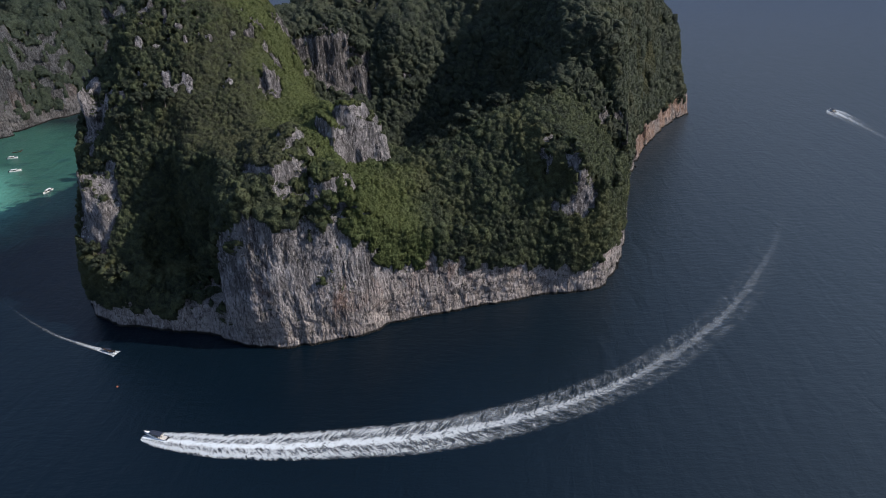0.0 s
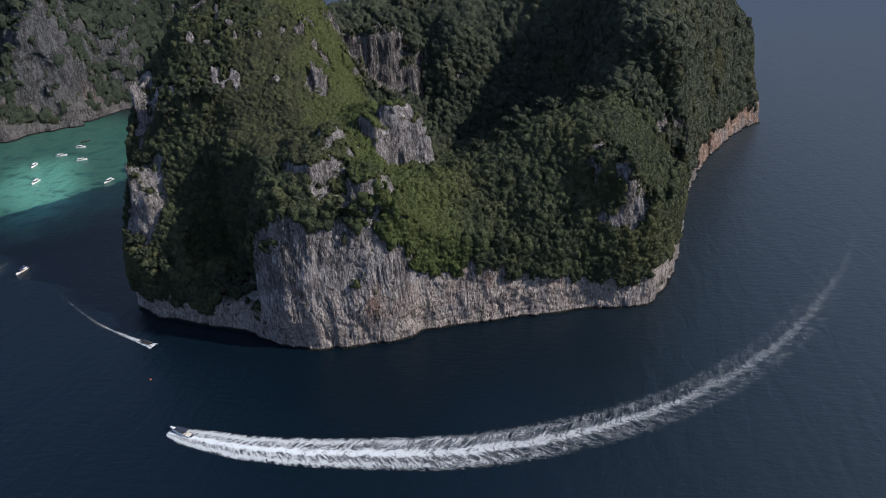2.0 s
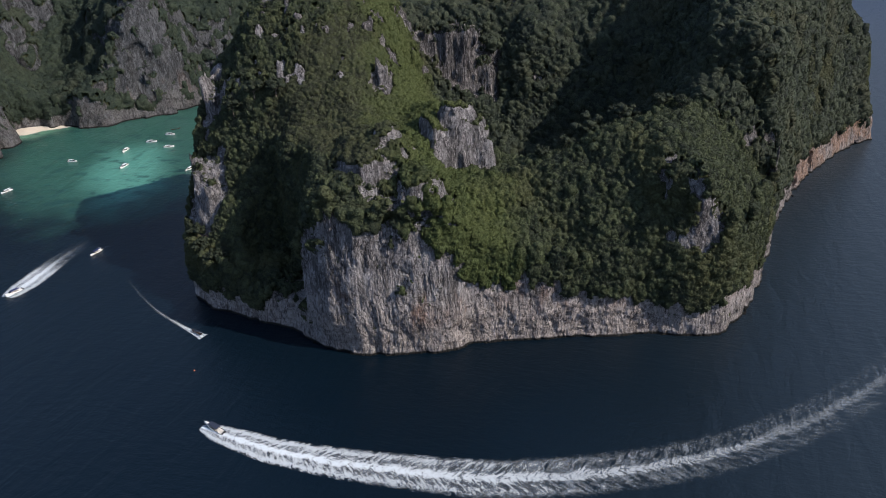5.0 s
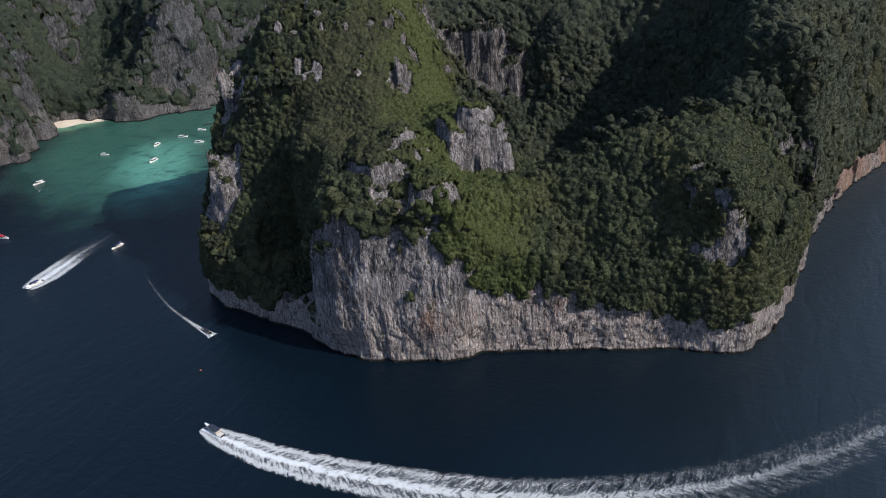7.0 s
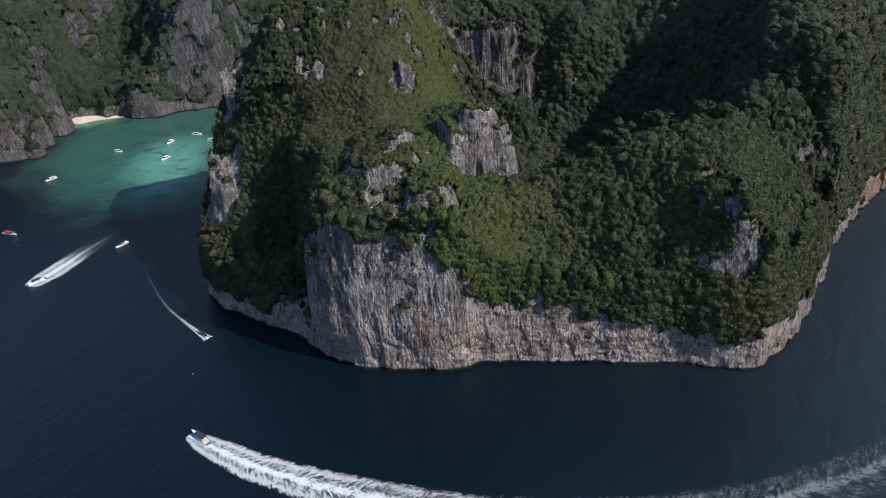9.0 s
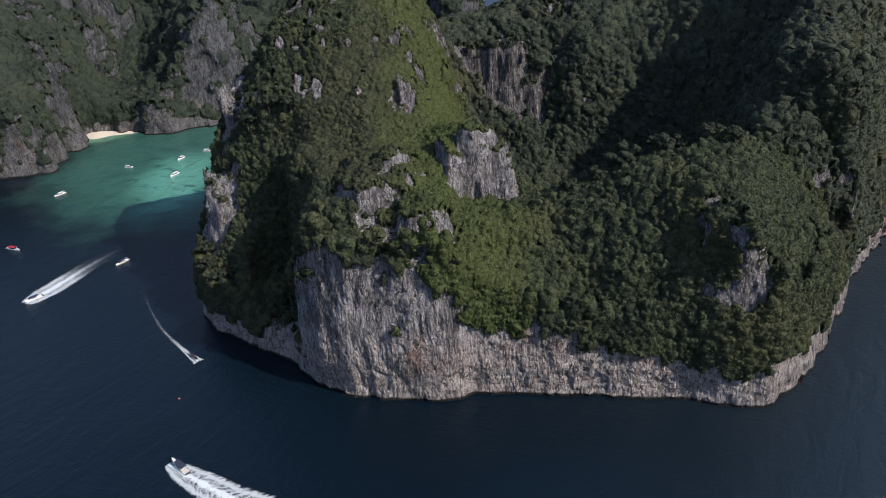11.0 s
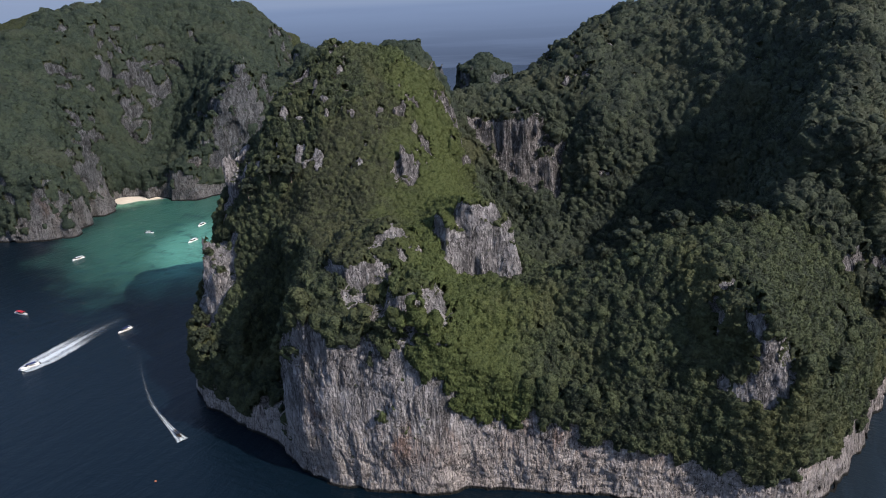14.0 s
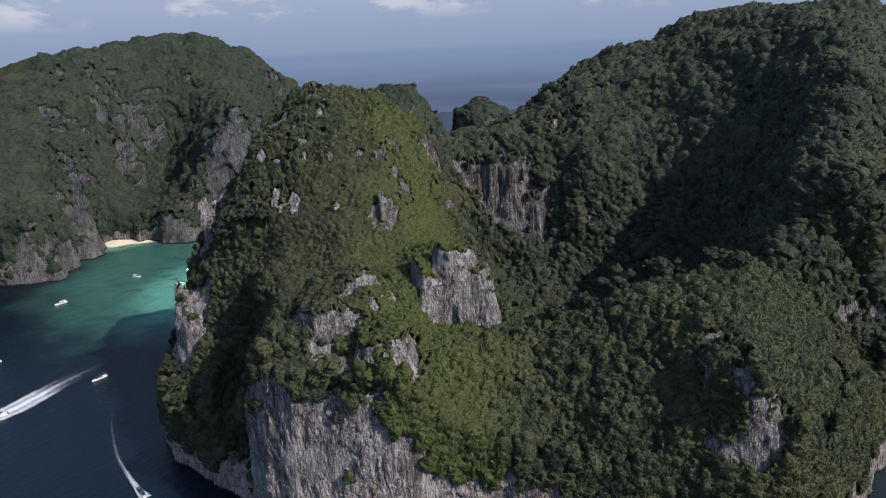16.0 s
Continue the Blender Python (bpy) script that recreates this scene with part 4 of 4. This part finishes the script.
def broadleaf_tree(x, y, height, spread, seed, label):
    """A tapered trunk with limbs and a wide uneven crown of leaf sprays."""
    grow = np.random.default_rng(seed)
    base = Vector((x, y, ground_at(x, y) - 0.8))
    tree = tagged(new("tree"), label, "tree", group="tall trees on the rims")
    tree.location = base
    bm = bmesh.new()

    def limb(a, b, r0, r1):
        way = (b - a).to_track_quat("Z", "Y").to_matrix()
        rings = [[bm.verts.new(p + way @ Vector((r * math.cos(k * 1.0472), r * math.sin(k * 1.0472), 0))) for k in range(6)] for p, r in ((a, r0), (b, r1))]
        for k in range(6):
            bm.faces.new((rings[0][k - 1], rings[0][k], rings[1][k], rings[1][k - 1]))

    fork = Vector((grow.uniform(-0.4, 0.4), grow.uniform(-0.4, 0.4), height * 0.45))
    limb(Vector((0, 0, 0)), fork, height * 0.035, height * 0.024)
    tips = []
    for k in range(6):
        a = k * 1.05 + grow.uniform(-0.3, 0.3)
        tip = Vector((math.cos(a) * spread * 0.6, math.sin(a) * spread * 0.6, height * grow.uniform(0.68, 0.86)))
        limb(fork, tip, height * 0.018, height * 0.008)
        tips.append(tip)
    tips.append(Vector((0, 0, height * 0.9)))
    me = bpy.data.meshes.new("trunk")
    bm.to_mesh(me)
    bm.free()
    me.materials.append(BARK)
    new("trunk", me).parent = tree
    middle = np.array(tips * 3, float) + grow.normal(size=(21, 3)) * spread * 0.16
    v, q, b = crowns(middle, np.tile((0.0, 0.0, 1.0), (21, 1)), grow.uniform(0.3, 0.46, 21) * spread, 60, 0.3, grow, 5)
    new("crown", mesh_from("crown", v, q, LEAF, False, None, b)).parent = tree


for k, (x, y, height, spread) in enumerate([(-14, 436, 14, 9.0), (3, 441, 12, 7.5), (12, 446, 9, 5.5), (-26, 424, 8, 5.0), (24, 446, 9, 5.5), (-38, 414, 7, 4.5),
                                            (-238, 356, 10, 6.0), (-230, 352, 9, 5.5), (-246, 364, 9, 5.5), (-222, 354, 8, 5.0),
                                            (-226, 396, 10, 6.0), (-212, 400, 10, 6.5), (-198, 402, 9, 6.0), (36, 442, 8, 5.0)]):
    broadleaf_tree(x, y, height, spread, 50 + k, "broad-crowned green tree on the cliff's rim" if k % 3 else "large spreading green tree above the jungle canopy")


# ---- beach ----
def patch_mesh(name, poly, cell, height, material):
    """A sheet over the inside of an outline, raised by height(distance from the outline, x, y)."""
    p = np.array(poly, float)
    xs = np.arange(p[:, 0].min() - cell, p[:, 0].max() + 2 * cell, cell)
    ys = np.arange(p[:, 1].min() - cell, p[:, 1].max() + 2 * cell, cell)
    gx, gy = np.meshgrid(xs, ys, indexing="ij")
    z = height(coast_distance(poly, gx, gy), gx, gy)
    index = np.arange(gx.size).reshape(gx.shape)
    quads = np.stack([index[:-1, :-1], index[1:, :-1], index[1:, 1:], index[:-1, 1:]], 2).reshape(-1, 4)
    quads = quads[z.ravel()[quads].max(1) > -0.6]
    return mesh_from(name, np.stack([gx, gy, z], 2).reshape(-1, 3), quads, material)


sand = Mat("sand")
sand.set(sand.mix(sand.noise(0.3, 5), (0.52, 0.45, 0.35), (0.66, 0.60, 0.49)), 0.9)
sand.bump(sand.noise(1.2, 4), 0.4, 0.15)
BEACH = [(-716, 630), (-690, 622), (-676, 628), (-668, 648), (-650, 662), (-640, 674), (-650, 690), (-700, 690), (-730, 660)]
tagged(new("beach", patch_mesh("beach", BEACH, 2.0, lambda d, x, y: -0.5 + 0.14 * d + 0.15 * fbm(x / 9, y / 9, x * 0, 2, 3), sand.m)),
       "small pale sand beach at the head of the cove", "beach", kind="structure")


# ---- boats ----
WHITE = plain("white_gelcoat", (0.78, 0.78, 0.76), 0.35)
DECK = plain("pale_deck", (0.55, 0.53, 0.48), 0.6)
DARK = plain("dark_canvas", (0.022, 0.03, 0.05), 0.7)
NAVY = plain("navy_canvas", (0.02, 0.03, 0.10), 0.7)
RED = plain("red_canvas", (0.42, 0.02, 0.03), 0.7)
GLASS = plain("tinted_glass", (0.012, 0.014, 0.018), 0.1)
ENGINE = plain("engine_cowl", (0.03, 0.03, 0.035), 0.3)
STEEL = plain("stainless_rail", (0.55, 0.55, 0.56), 0.25, 1.0)
WOOD = plain("dark_boat_wood", (0.07, 0.045, 0.03), 0.6)
SEAT = plain("cream_seat", (0.5, 0.46, 0.38), 0.7)
ORANGE = plain("orange_buoy", (0.26, 0.09, 0.05), 0.6)


def part(name, bm, material, parent, label="", smooth=False):
    me = bpy.data.meshes.new(name)
    bmesh.ops.recalc_face_normals(bm, faces=bm.faces)
    for f in bm.faces:
        f.smooth = smooth
    bm.to_mesh(me)
    bm.free()
    me.materials.append(material)
    ob = new(name, me)
    ob.parent = parent
    if label:
        ob["label"] = label
    return ob


def loft(rings, caps=True):
    bm = bmesh.new()
    made = [[bm.verts.new(p) for p in r] for r in rings]
    for a, b in zip(made, made[1:]):
        for k in range(len(a) - 1):
            bm.faces.new((a[k], a[k + 1], b[k + 1], b[k]))
    if caps:
        for r in (made[0], made[-1]):
            if len({tuple(round(c, 4) for c in v.co) for v in r}) > 2:
                bm.faces.new(r)
    bmesh.ops.remove_doubles(bm, verts=bm.verts, dist=0.002)
    return bm


def box(x0, x1, y0, y1, z0, z1, edge=0.04):
    bm = bmesh.new()
    bmesh.ops.create_cube(bm, size=1)
    bmesh.ops.scale(bm, vec=(x1 - x0, y1 - y0, z1 - z0), verts=bm.verts)
    bmesh.ops.translate(bm, vec=((x0 + x1) / 2, (y0 + y1) / 2, (z0 + z1) / 2), verts=bm.verts)
    bmesh.ops.bevel(bm, geom=bm.edges, offset=edge, segments=2, affect="EDGES")
    return bm


def rod(a, b, r=0.04, sides=6):
    bm = bmesh.new()
    a, b = Vector(a), Vector(b)
    bmesh.ops.create_cone(bm, cap_ends=True, segments=sides, radius1=r, radius2=r, depth=(b - a).length)
    bmesh.ops.transform(bm, matrix=Matrix.Translation((a + b) / 2) @ (b - a).to_track_quat("Z", "Y").to_matrix().to_4x4(), verts=bm.verts)
    return bm


def hull_rings(length, beam, depth, sheer, stations=14, fullness=2.6):
    """Half-open hull sections from stern (x = 0) to bow (x = length)."""
    rings = []
    for k in range(stations + 1):
        u = k / stations
        w = beam / 2 * (1 - u ** fullness) * (0.9 + 0.1 * min(1, u * 4))
        top = depth * 0.62 + sheer * u ** 2.2
        keel = -depth * 0.38 + (depth * 0.3) * u ** 5
        x = u * length
        rings.append([(x, -w, top), (x, -w * 0.97, top * 0.45), (x, -w * 0.8, -depth * 0.1 * (1 - u)), (x, 0, keel),
                      (x, w * 0.8, -depth * 0.1 * (1 - u)), (x, w * 0.97, top * 0.45), (x, w, top)])
    return rings


def deck_rings(length, beam, depth, sheer, lo, hi, inset=0.12, drop=0.08, stations=10, fullness=2.6):
    rings = []
    for k in range(stations + 1):
        u = lo + (hi - lo) * k / stations
        w = max(0.02, beam / 2 * (1 - u ** fullness) - inset)
        z = depth * 0.62 + sheer * u ** 2.2 - drop
        rings.append([(u * length, -w, z), (u * length, 0, z + 0.06), (u * length, w, z)])
    return rings


def place(ob, x, y, heading, trim=0.0):
    """On the water, bow towards heading (degrees from +x), lifted at the bow by trim."""
    ob.matrix_world = pose(x, y, 0, 0, -trim, heading)
    return ob


def speedboat(length, canopy, label, group=""):
    """Open tour speedboat: white hull, fore deck, seats under a long canopy on posts, radar arch, three outboards."""
    boat = new("speedboat")
    tagged(boat, label, "boat", group)
    beam, depth, sheer = length * 0.25, 1.5, 0.5
    part("hull", loft(hull_rings(length, beam, depth, sheer)), WHITE, boat, smooth=True)
    part("fore_deck", loft(deck_rings(length, beam, depth, sheer, 0.66, 0.97, 0.05, 0.02), False), WHITE, boat)
    part("floor", loft(deck_rings(length, beam, depth, sheer, 0.02, 0.68, 0.15, 0.7), False), DECK, boat, "pale non-slip floor")
    x0, x1, w, z = length * 0.2, length * 0.68, beam * 0.43, 2.35
    rings = []
    for k in range(7):
        u = k / 6
        wx = w * (1 - 0.22 * u ** 3)
        rings.append([(x0 + (x1 - x0) * u, wx * s, z + 0.16 * (1 - s * s) - 0.12 * u * u + th) for s, th in
                      ((-1, 0), (-0.5, 0), (0, 0), (0.5, 0), (1, 0), (1, -0.08), (0, -0.08), (-1, -0.08), (-1, 0))])
    part("canopy", loft(rings), canopy, boat)
    for sx in (0.24, 0.42, 0.6):
        for sy in (-1, 1):
            part("post", rod((length * sx, sy * w * 0.93, 0.6), (length * sx, sy * w * 0.93, z), 0.04), STEEL, boat)
    part("windscreen", loft([[(x1 - 0.1, -w * 0.75, 1.1), (x1 + 0.9, -w * 0.55, 1.1), (x1 + 0.9, w * 0.55, 1.1), (x1 - 0.1, w * 0.75, 1.1)],
                             [(x1 - 0.5, -w * 0.7, 2.0), (x1 + 0.25, -w * 0.5, 2.0), (x1 + 0.25, w * 0.5, 2.0), (x1 - 0.5, w * 0.7, 2.0)]]), GLASS, boat, "dark tinted windscreen")
    for k in range(5):
        sx = length * (0.22 + 0.085 * k)
        for sy in (-1, 1):
            part("bench", box(sx, sx + 0.5, sy * w * 0.2, sy * w * 0.85, 0.25, 0.75), SEAT, boat)
    for sy in (-1, 1):
        part("arch_leg", rod((length * 0.17, sy * w, 0.8), (length * 0.12, sy * w * 0.85, 2.6), 0.09), WHITE, boat)
    part("arch_top", rod((length * 0.12, -w * 0.87, 2.6), (length * 0.12, w * 0.87, 2.6), 0.11), WHITE, boat)
    for k in (-1, 0, 1):
        engine = part("outboard", box(-0.85, -0.15, k * 0.85 - 0.28, k * 0.85 + 0.28, 0.55, 1.35, 0.12), ENGINE, boat)
        part("leg", box(-0.6, -0.3, k * 0.85 - 0.09, k * 0.85 + 0.09, -0.7, 0.6, 0.03), ENGINE, engine)
    for sy in (-1, 1):
        part("bow_rail", rod((length * 0.72, sy * beam * 0.33, depth * 0.62 + 0.85), (length * 0.95, sy * 0.25, depth * 0.62 + 1.0), 0.03), STEEL, boat)
    return boat


def tour_boat(length, label, roof=None):
    """Moored day boat: broad white hull, white hard roof over an open saloon, wheelhouse glass, two outboards."""
    boat = new("tour_boat")
    tagged(boat, label, "boat", "boats moored in the cove")
    beam, depth, sheer = length * 0.27, 1.7, 0.7
    part("hull", loft(hull_rings(length, beam, depth, sheer, fullness=3.0)), WHITE, boat, smooth=True)
    part("deck", loft(deck_rings(length, beam, depth, sheer, 0.01, 0.97, 0.1, 0.25, fullness=3.0), False), DECK, boat)
    x0, x1, w = length * 0.14, length * 0.66, beam * 0.4
    part("saloon", box(x0 + length * 0.2, x1 - 0.3, -w * 0.85, w * 0.85, 0.7, 2.2, 0.1), GLASS, boat, "saloon with dark windows")
    part("roof", box(x0, x1, -w, w, 2.2, 2.36, 0.07), roof or WHITE, boat)
    for sx in (x0 + 0.2, x0 + length * 0.18, x1 - 0.2):
        for sy in (-1, 1):
            part("post", rod((sx, sy * w * 0.9, 0.7), (sx, sy * w * 0.9, 2.22), 0.045), WHITE, boat)
    for k in range(3):
        part("bench", box(x0 + 0.5 + k * 1.1, x0 + 1.0 + k * 1.1, -w * 0.8, w * 0.8, 0.75, 1.15), SEAT, boat)
    for sy in (-0.5, 0.5):
        engine = part("outboard", box(-0.8, -0.1, sy - 0.25, sy + 0.25, 0.5, 1.2, 0.1), ENGINE, boat)
        part("leg", box(-0.55, -0.3, sy - 0.08, sy + 0.08, -0.7, 0.55, 0.03), ENGINE, engine)
    part("bow_rail", rod((length * 0.75, -beam * 0.28, 2.3), (length * 0.97, 0, 2.5), 0.03), STEEL, boat)
    return boat


def longtail(length, label):
    """Slim wooden long-tail boat: high curved prow, thwarts, a low awning and a long propeller shaft."""
    boat = new("longtail_boat")
    tagged(boat, label, "boat")
    rings = []
    for k in range(15):
        u = k / 14
        w = length * 0.085 * math.sin(math.pi * min(1, 0.25 + 0.75 * u)) ** 0.7 + 0.03
        top = 0.65 + 1.6 * max(0, u - 0.6) ** 2 / 0.16 + 0.35 * max(0, 0.25 - u) * 4
        low = -0.3 + 1.5 * max(0, u - 0.65) ** 2 / 0.12
        x = u * length
        rings.append([(x, -w, top), (x, -w * 0.7, (top + low) / 2), (x, 0, low), (x, w * 0.7, (top + low) / 2), (x, w, top),
                      (x, w * 0.85, top), (x, 0, low + 0.12), (x, -w * 0.85, top), (x, -w, top)])
    part("hull", loft(rings), WOOD, boat)
    for k in range(5):
        part("thwart", box(length * (0.2 + 0.12 * k), length * (0.2 + 0.12 * k) + 0.25, -0.6, 0.6, 0.45, 0.53, 0.02), WOOD, boat)
    part("awning", box(length * 0.3, length * 0.66, -0.75, 0.75, 1.75, 1.82, 0.03), DARK, boat, "dark canvas awning")
    for sx in (0.31, 0.65):
        for sy in (-1, 1):
            part("post", rod((length * sx, sy * 0.7, 0.5), (length * sx, sy * 0.7, 1.76), 0.03), STEEL, boat)
    engine = part("engine", box(0.3, 1.1, -0.25, 0.25, 0.9, 1.4, 0.06), ENGINE, boat)
    part("shaft", rod((0.3, 0, 1.0), (-3.2, 0, -0.15), 0.04), STEEL, engine)
    return boat


place(speedboat(13.5, DARK, "white speedboat with a long dark canopy, under way"), -158, 247, 165, 4)
place(speedboat(11.5, NAVY, "white speedboat with a navy canopy, trailing foam"), -376, 336, 258, 4)
place(speedboat(11.0, NAVY, "white speedboat with a navy canopy, idling along"), -366, 400, 268, 0)
place(speedboat(11.0, DARK, "small dark speedboat running out at sea"), 371, 772, 100, 3)
place(longtail(11.0, "dark wooden longtail boat throwing spray beside the cliff"), -229, 321, -20, 3)
place(tour_boat(14.0, "white day boat under a red canvas roof", RED), -476, 380, 2, 0)
place(speedboat(11.5, WHITE, "white speedboat lying still at the cove's mouth"), -545, 486, -95)
MOORED = [(-483, 568, 13.5, -80), (-518, 611, 13.0, -75), (-513, 634, 11.5, 20), (-481, 622, 11.0, 25), (-509, 662, 10.5, 15),
          (-409, 575, 12.5, -95)]
for x, y, length, heading in MOORED:
    place(tour_boat(length, "white day boat with a hard white roof, moored in turquoise water"), x, y, heading)
place(speedboat(9.0, WHITE, "small white runabout moored over the reef"), -552, 562, 20)
place(longtail(10.0, "dark wooden longtail boat moored under the cliff"), -515, 680, 40)
place(longtail(9.0, "dark wooden longtail boat off the beach"), -652, 560, 80)


def buoy(x, y):
    ob = tagged(new("buoy"), "weathered orange mooring buoy afloat off the cliff", "buoy")
    bm = bmesh.new()
    bmesh.ops.create_uvsphere(bm, u_segments=14, v_segments=8, radius=0.65)
    bmesh.ops.scale(bm, vec=(1, 1, 0.8), verts=bm.verts)
    part("float", bm, ORANGE, ob, smooth=True)
    part("staff", rod((0, 0, 0.5), (0, 0, 2.0), 0.08), STEEL, ob)
    ob.location = (x, y, 0.1)


buoy(-203, 287)


# ---- wakes ----
def wake(name, line, w0, w1, label, rows=26, grow=0.18, fade=1.0):
    """Foam behind a boat: a thin sheet on the water along a smooth line, widening astern."""
    p = [Vector((x, y, 0)) for x, y in line]
    p = [2 * p[0] - p[1]] + p + [2 * p[-1] - p[-2]]
    pts = []
    for k in range(1, len(p) - 2):
        for s in range(24):
            t = s / 24
            pts.append(0.5 * ((2 * p[k]) + (p[k + 1] - p[k - 1]) * t + (2 * p[k - 1] - 5 * p[k] + 4 * p[k + 1] - p[k + 2]) * t * t
                              + (3 * p[k] - p[k - 1] - 3 * p[k + 1] + p[k + 2]) * t ** 3))
    n = len(pts)
    verts, uv = [], []
    for k, q in enumerate(pts):
        d = (pts[min(k + 1, n - 1)] - pts[max(k - 1, 0)]).normalized()
        side = Vector((-d.y, d.x, 0))
        u = k / (n - 1)
        w = (w0 + (w1 - w0) * min(1, u / grow) ** 0.6) / 2
        for j in range(rows + 1):
            v = 2 * j / rows - 1
            churn = float(value_noise(np.array([q.x / 2.1 + v * 4]), np.array([q.y / 2.1]), np.array([v * 3.0]), 5)[0])
            z = 0.06 + (0.16 * (1 - v * v) + 0.22 * max(0, churn)) * (1 - u) ** 2
            verts.append(q + side * (v * w) + Vector((0, 0, z)))
            uv.append((1 - (1 - u) * fade, v))
    index = np.arange(n * (rows + 1)).reshape(n, rows + 1)
    quads = np.stack([index[:-1, :-1], index[1:, :-1], index[1:, 1:], index[:-1, 1:]], 2).reshape(-1, 4)
    me = mesh_from(name, np.array(verts), quads, FOAM)
    me.uv_layers.new(name="wake").data.foreach_set("uv", np.array(uv)[quads.ravel()].astype(np.float32).ravel())
    return tagged(new(name, me), label, "wake", kind="stuff")


wake("wake_foam", [(-171, 248), (-155, 246), (-122, 243), (-73, 246), (-20, 255), (36, 277), (84, 308), (136, 359), (180, 423), (215, 490), (240, 560)],
     3.4, 25.0, "long curved white foam wake on the dark sea", grow=0.42)
wake("wake_foam", [(-377, 325), (-379, 345), (-382, 362), (-386, 385), (-388, 420)], 9.0, 20.0, "white foam wake of a speedboat off the cove", fade=1.5)
wake("wake_foam", [(-218, 317), (-230, 321), (-248, 328), (-270, 338), (-302, 358), (-335, 383)], 7.0, 2.5, "thin broken foam wake of a longtail boat", fade=1.0, grow=0.3)
wake("wake_foam", [(-366, 401), (-365, 408), (-364, 416)], 1.5, 3.0, "faint wake of an idling speedboat", fade=0.5)
wake("wake_foam", [(370, 784), (372, 765), (376, 735), (380, 690), (384, 640)], 5.0, 22.0, "foam wake far out at sea", fade=0.8)
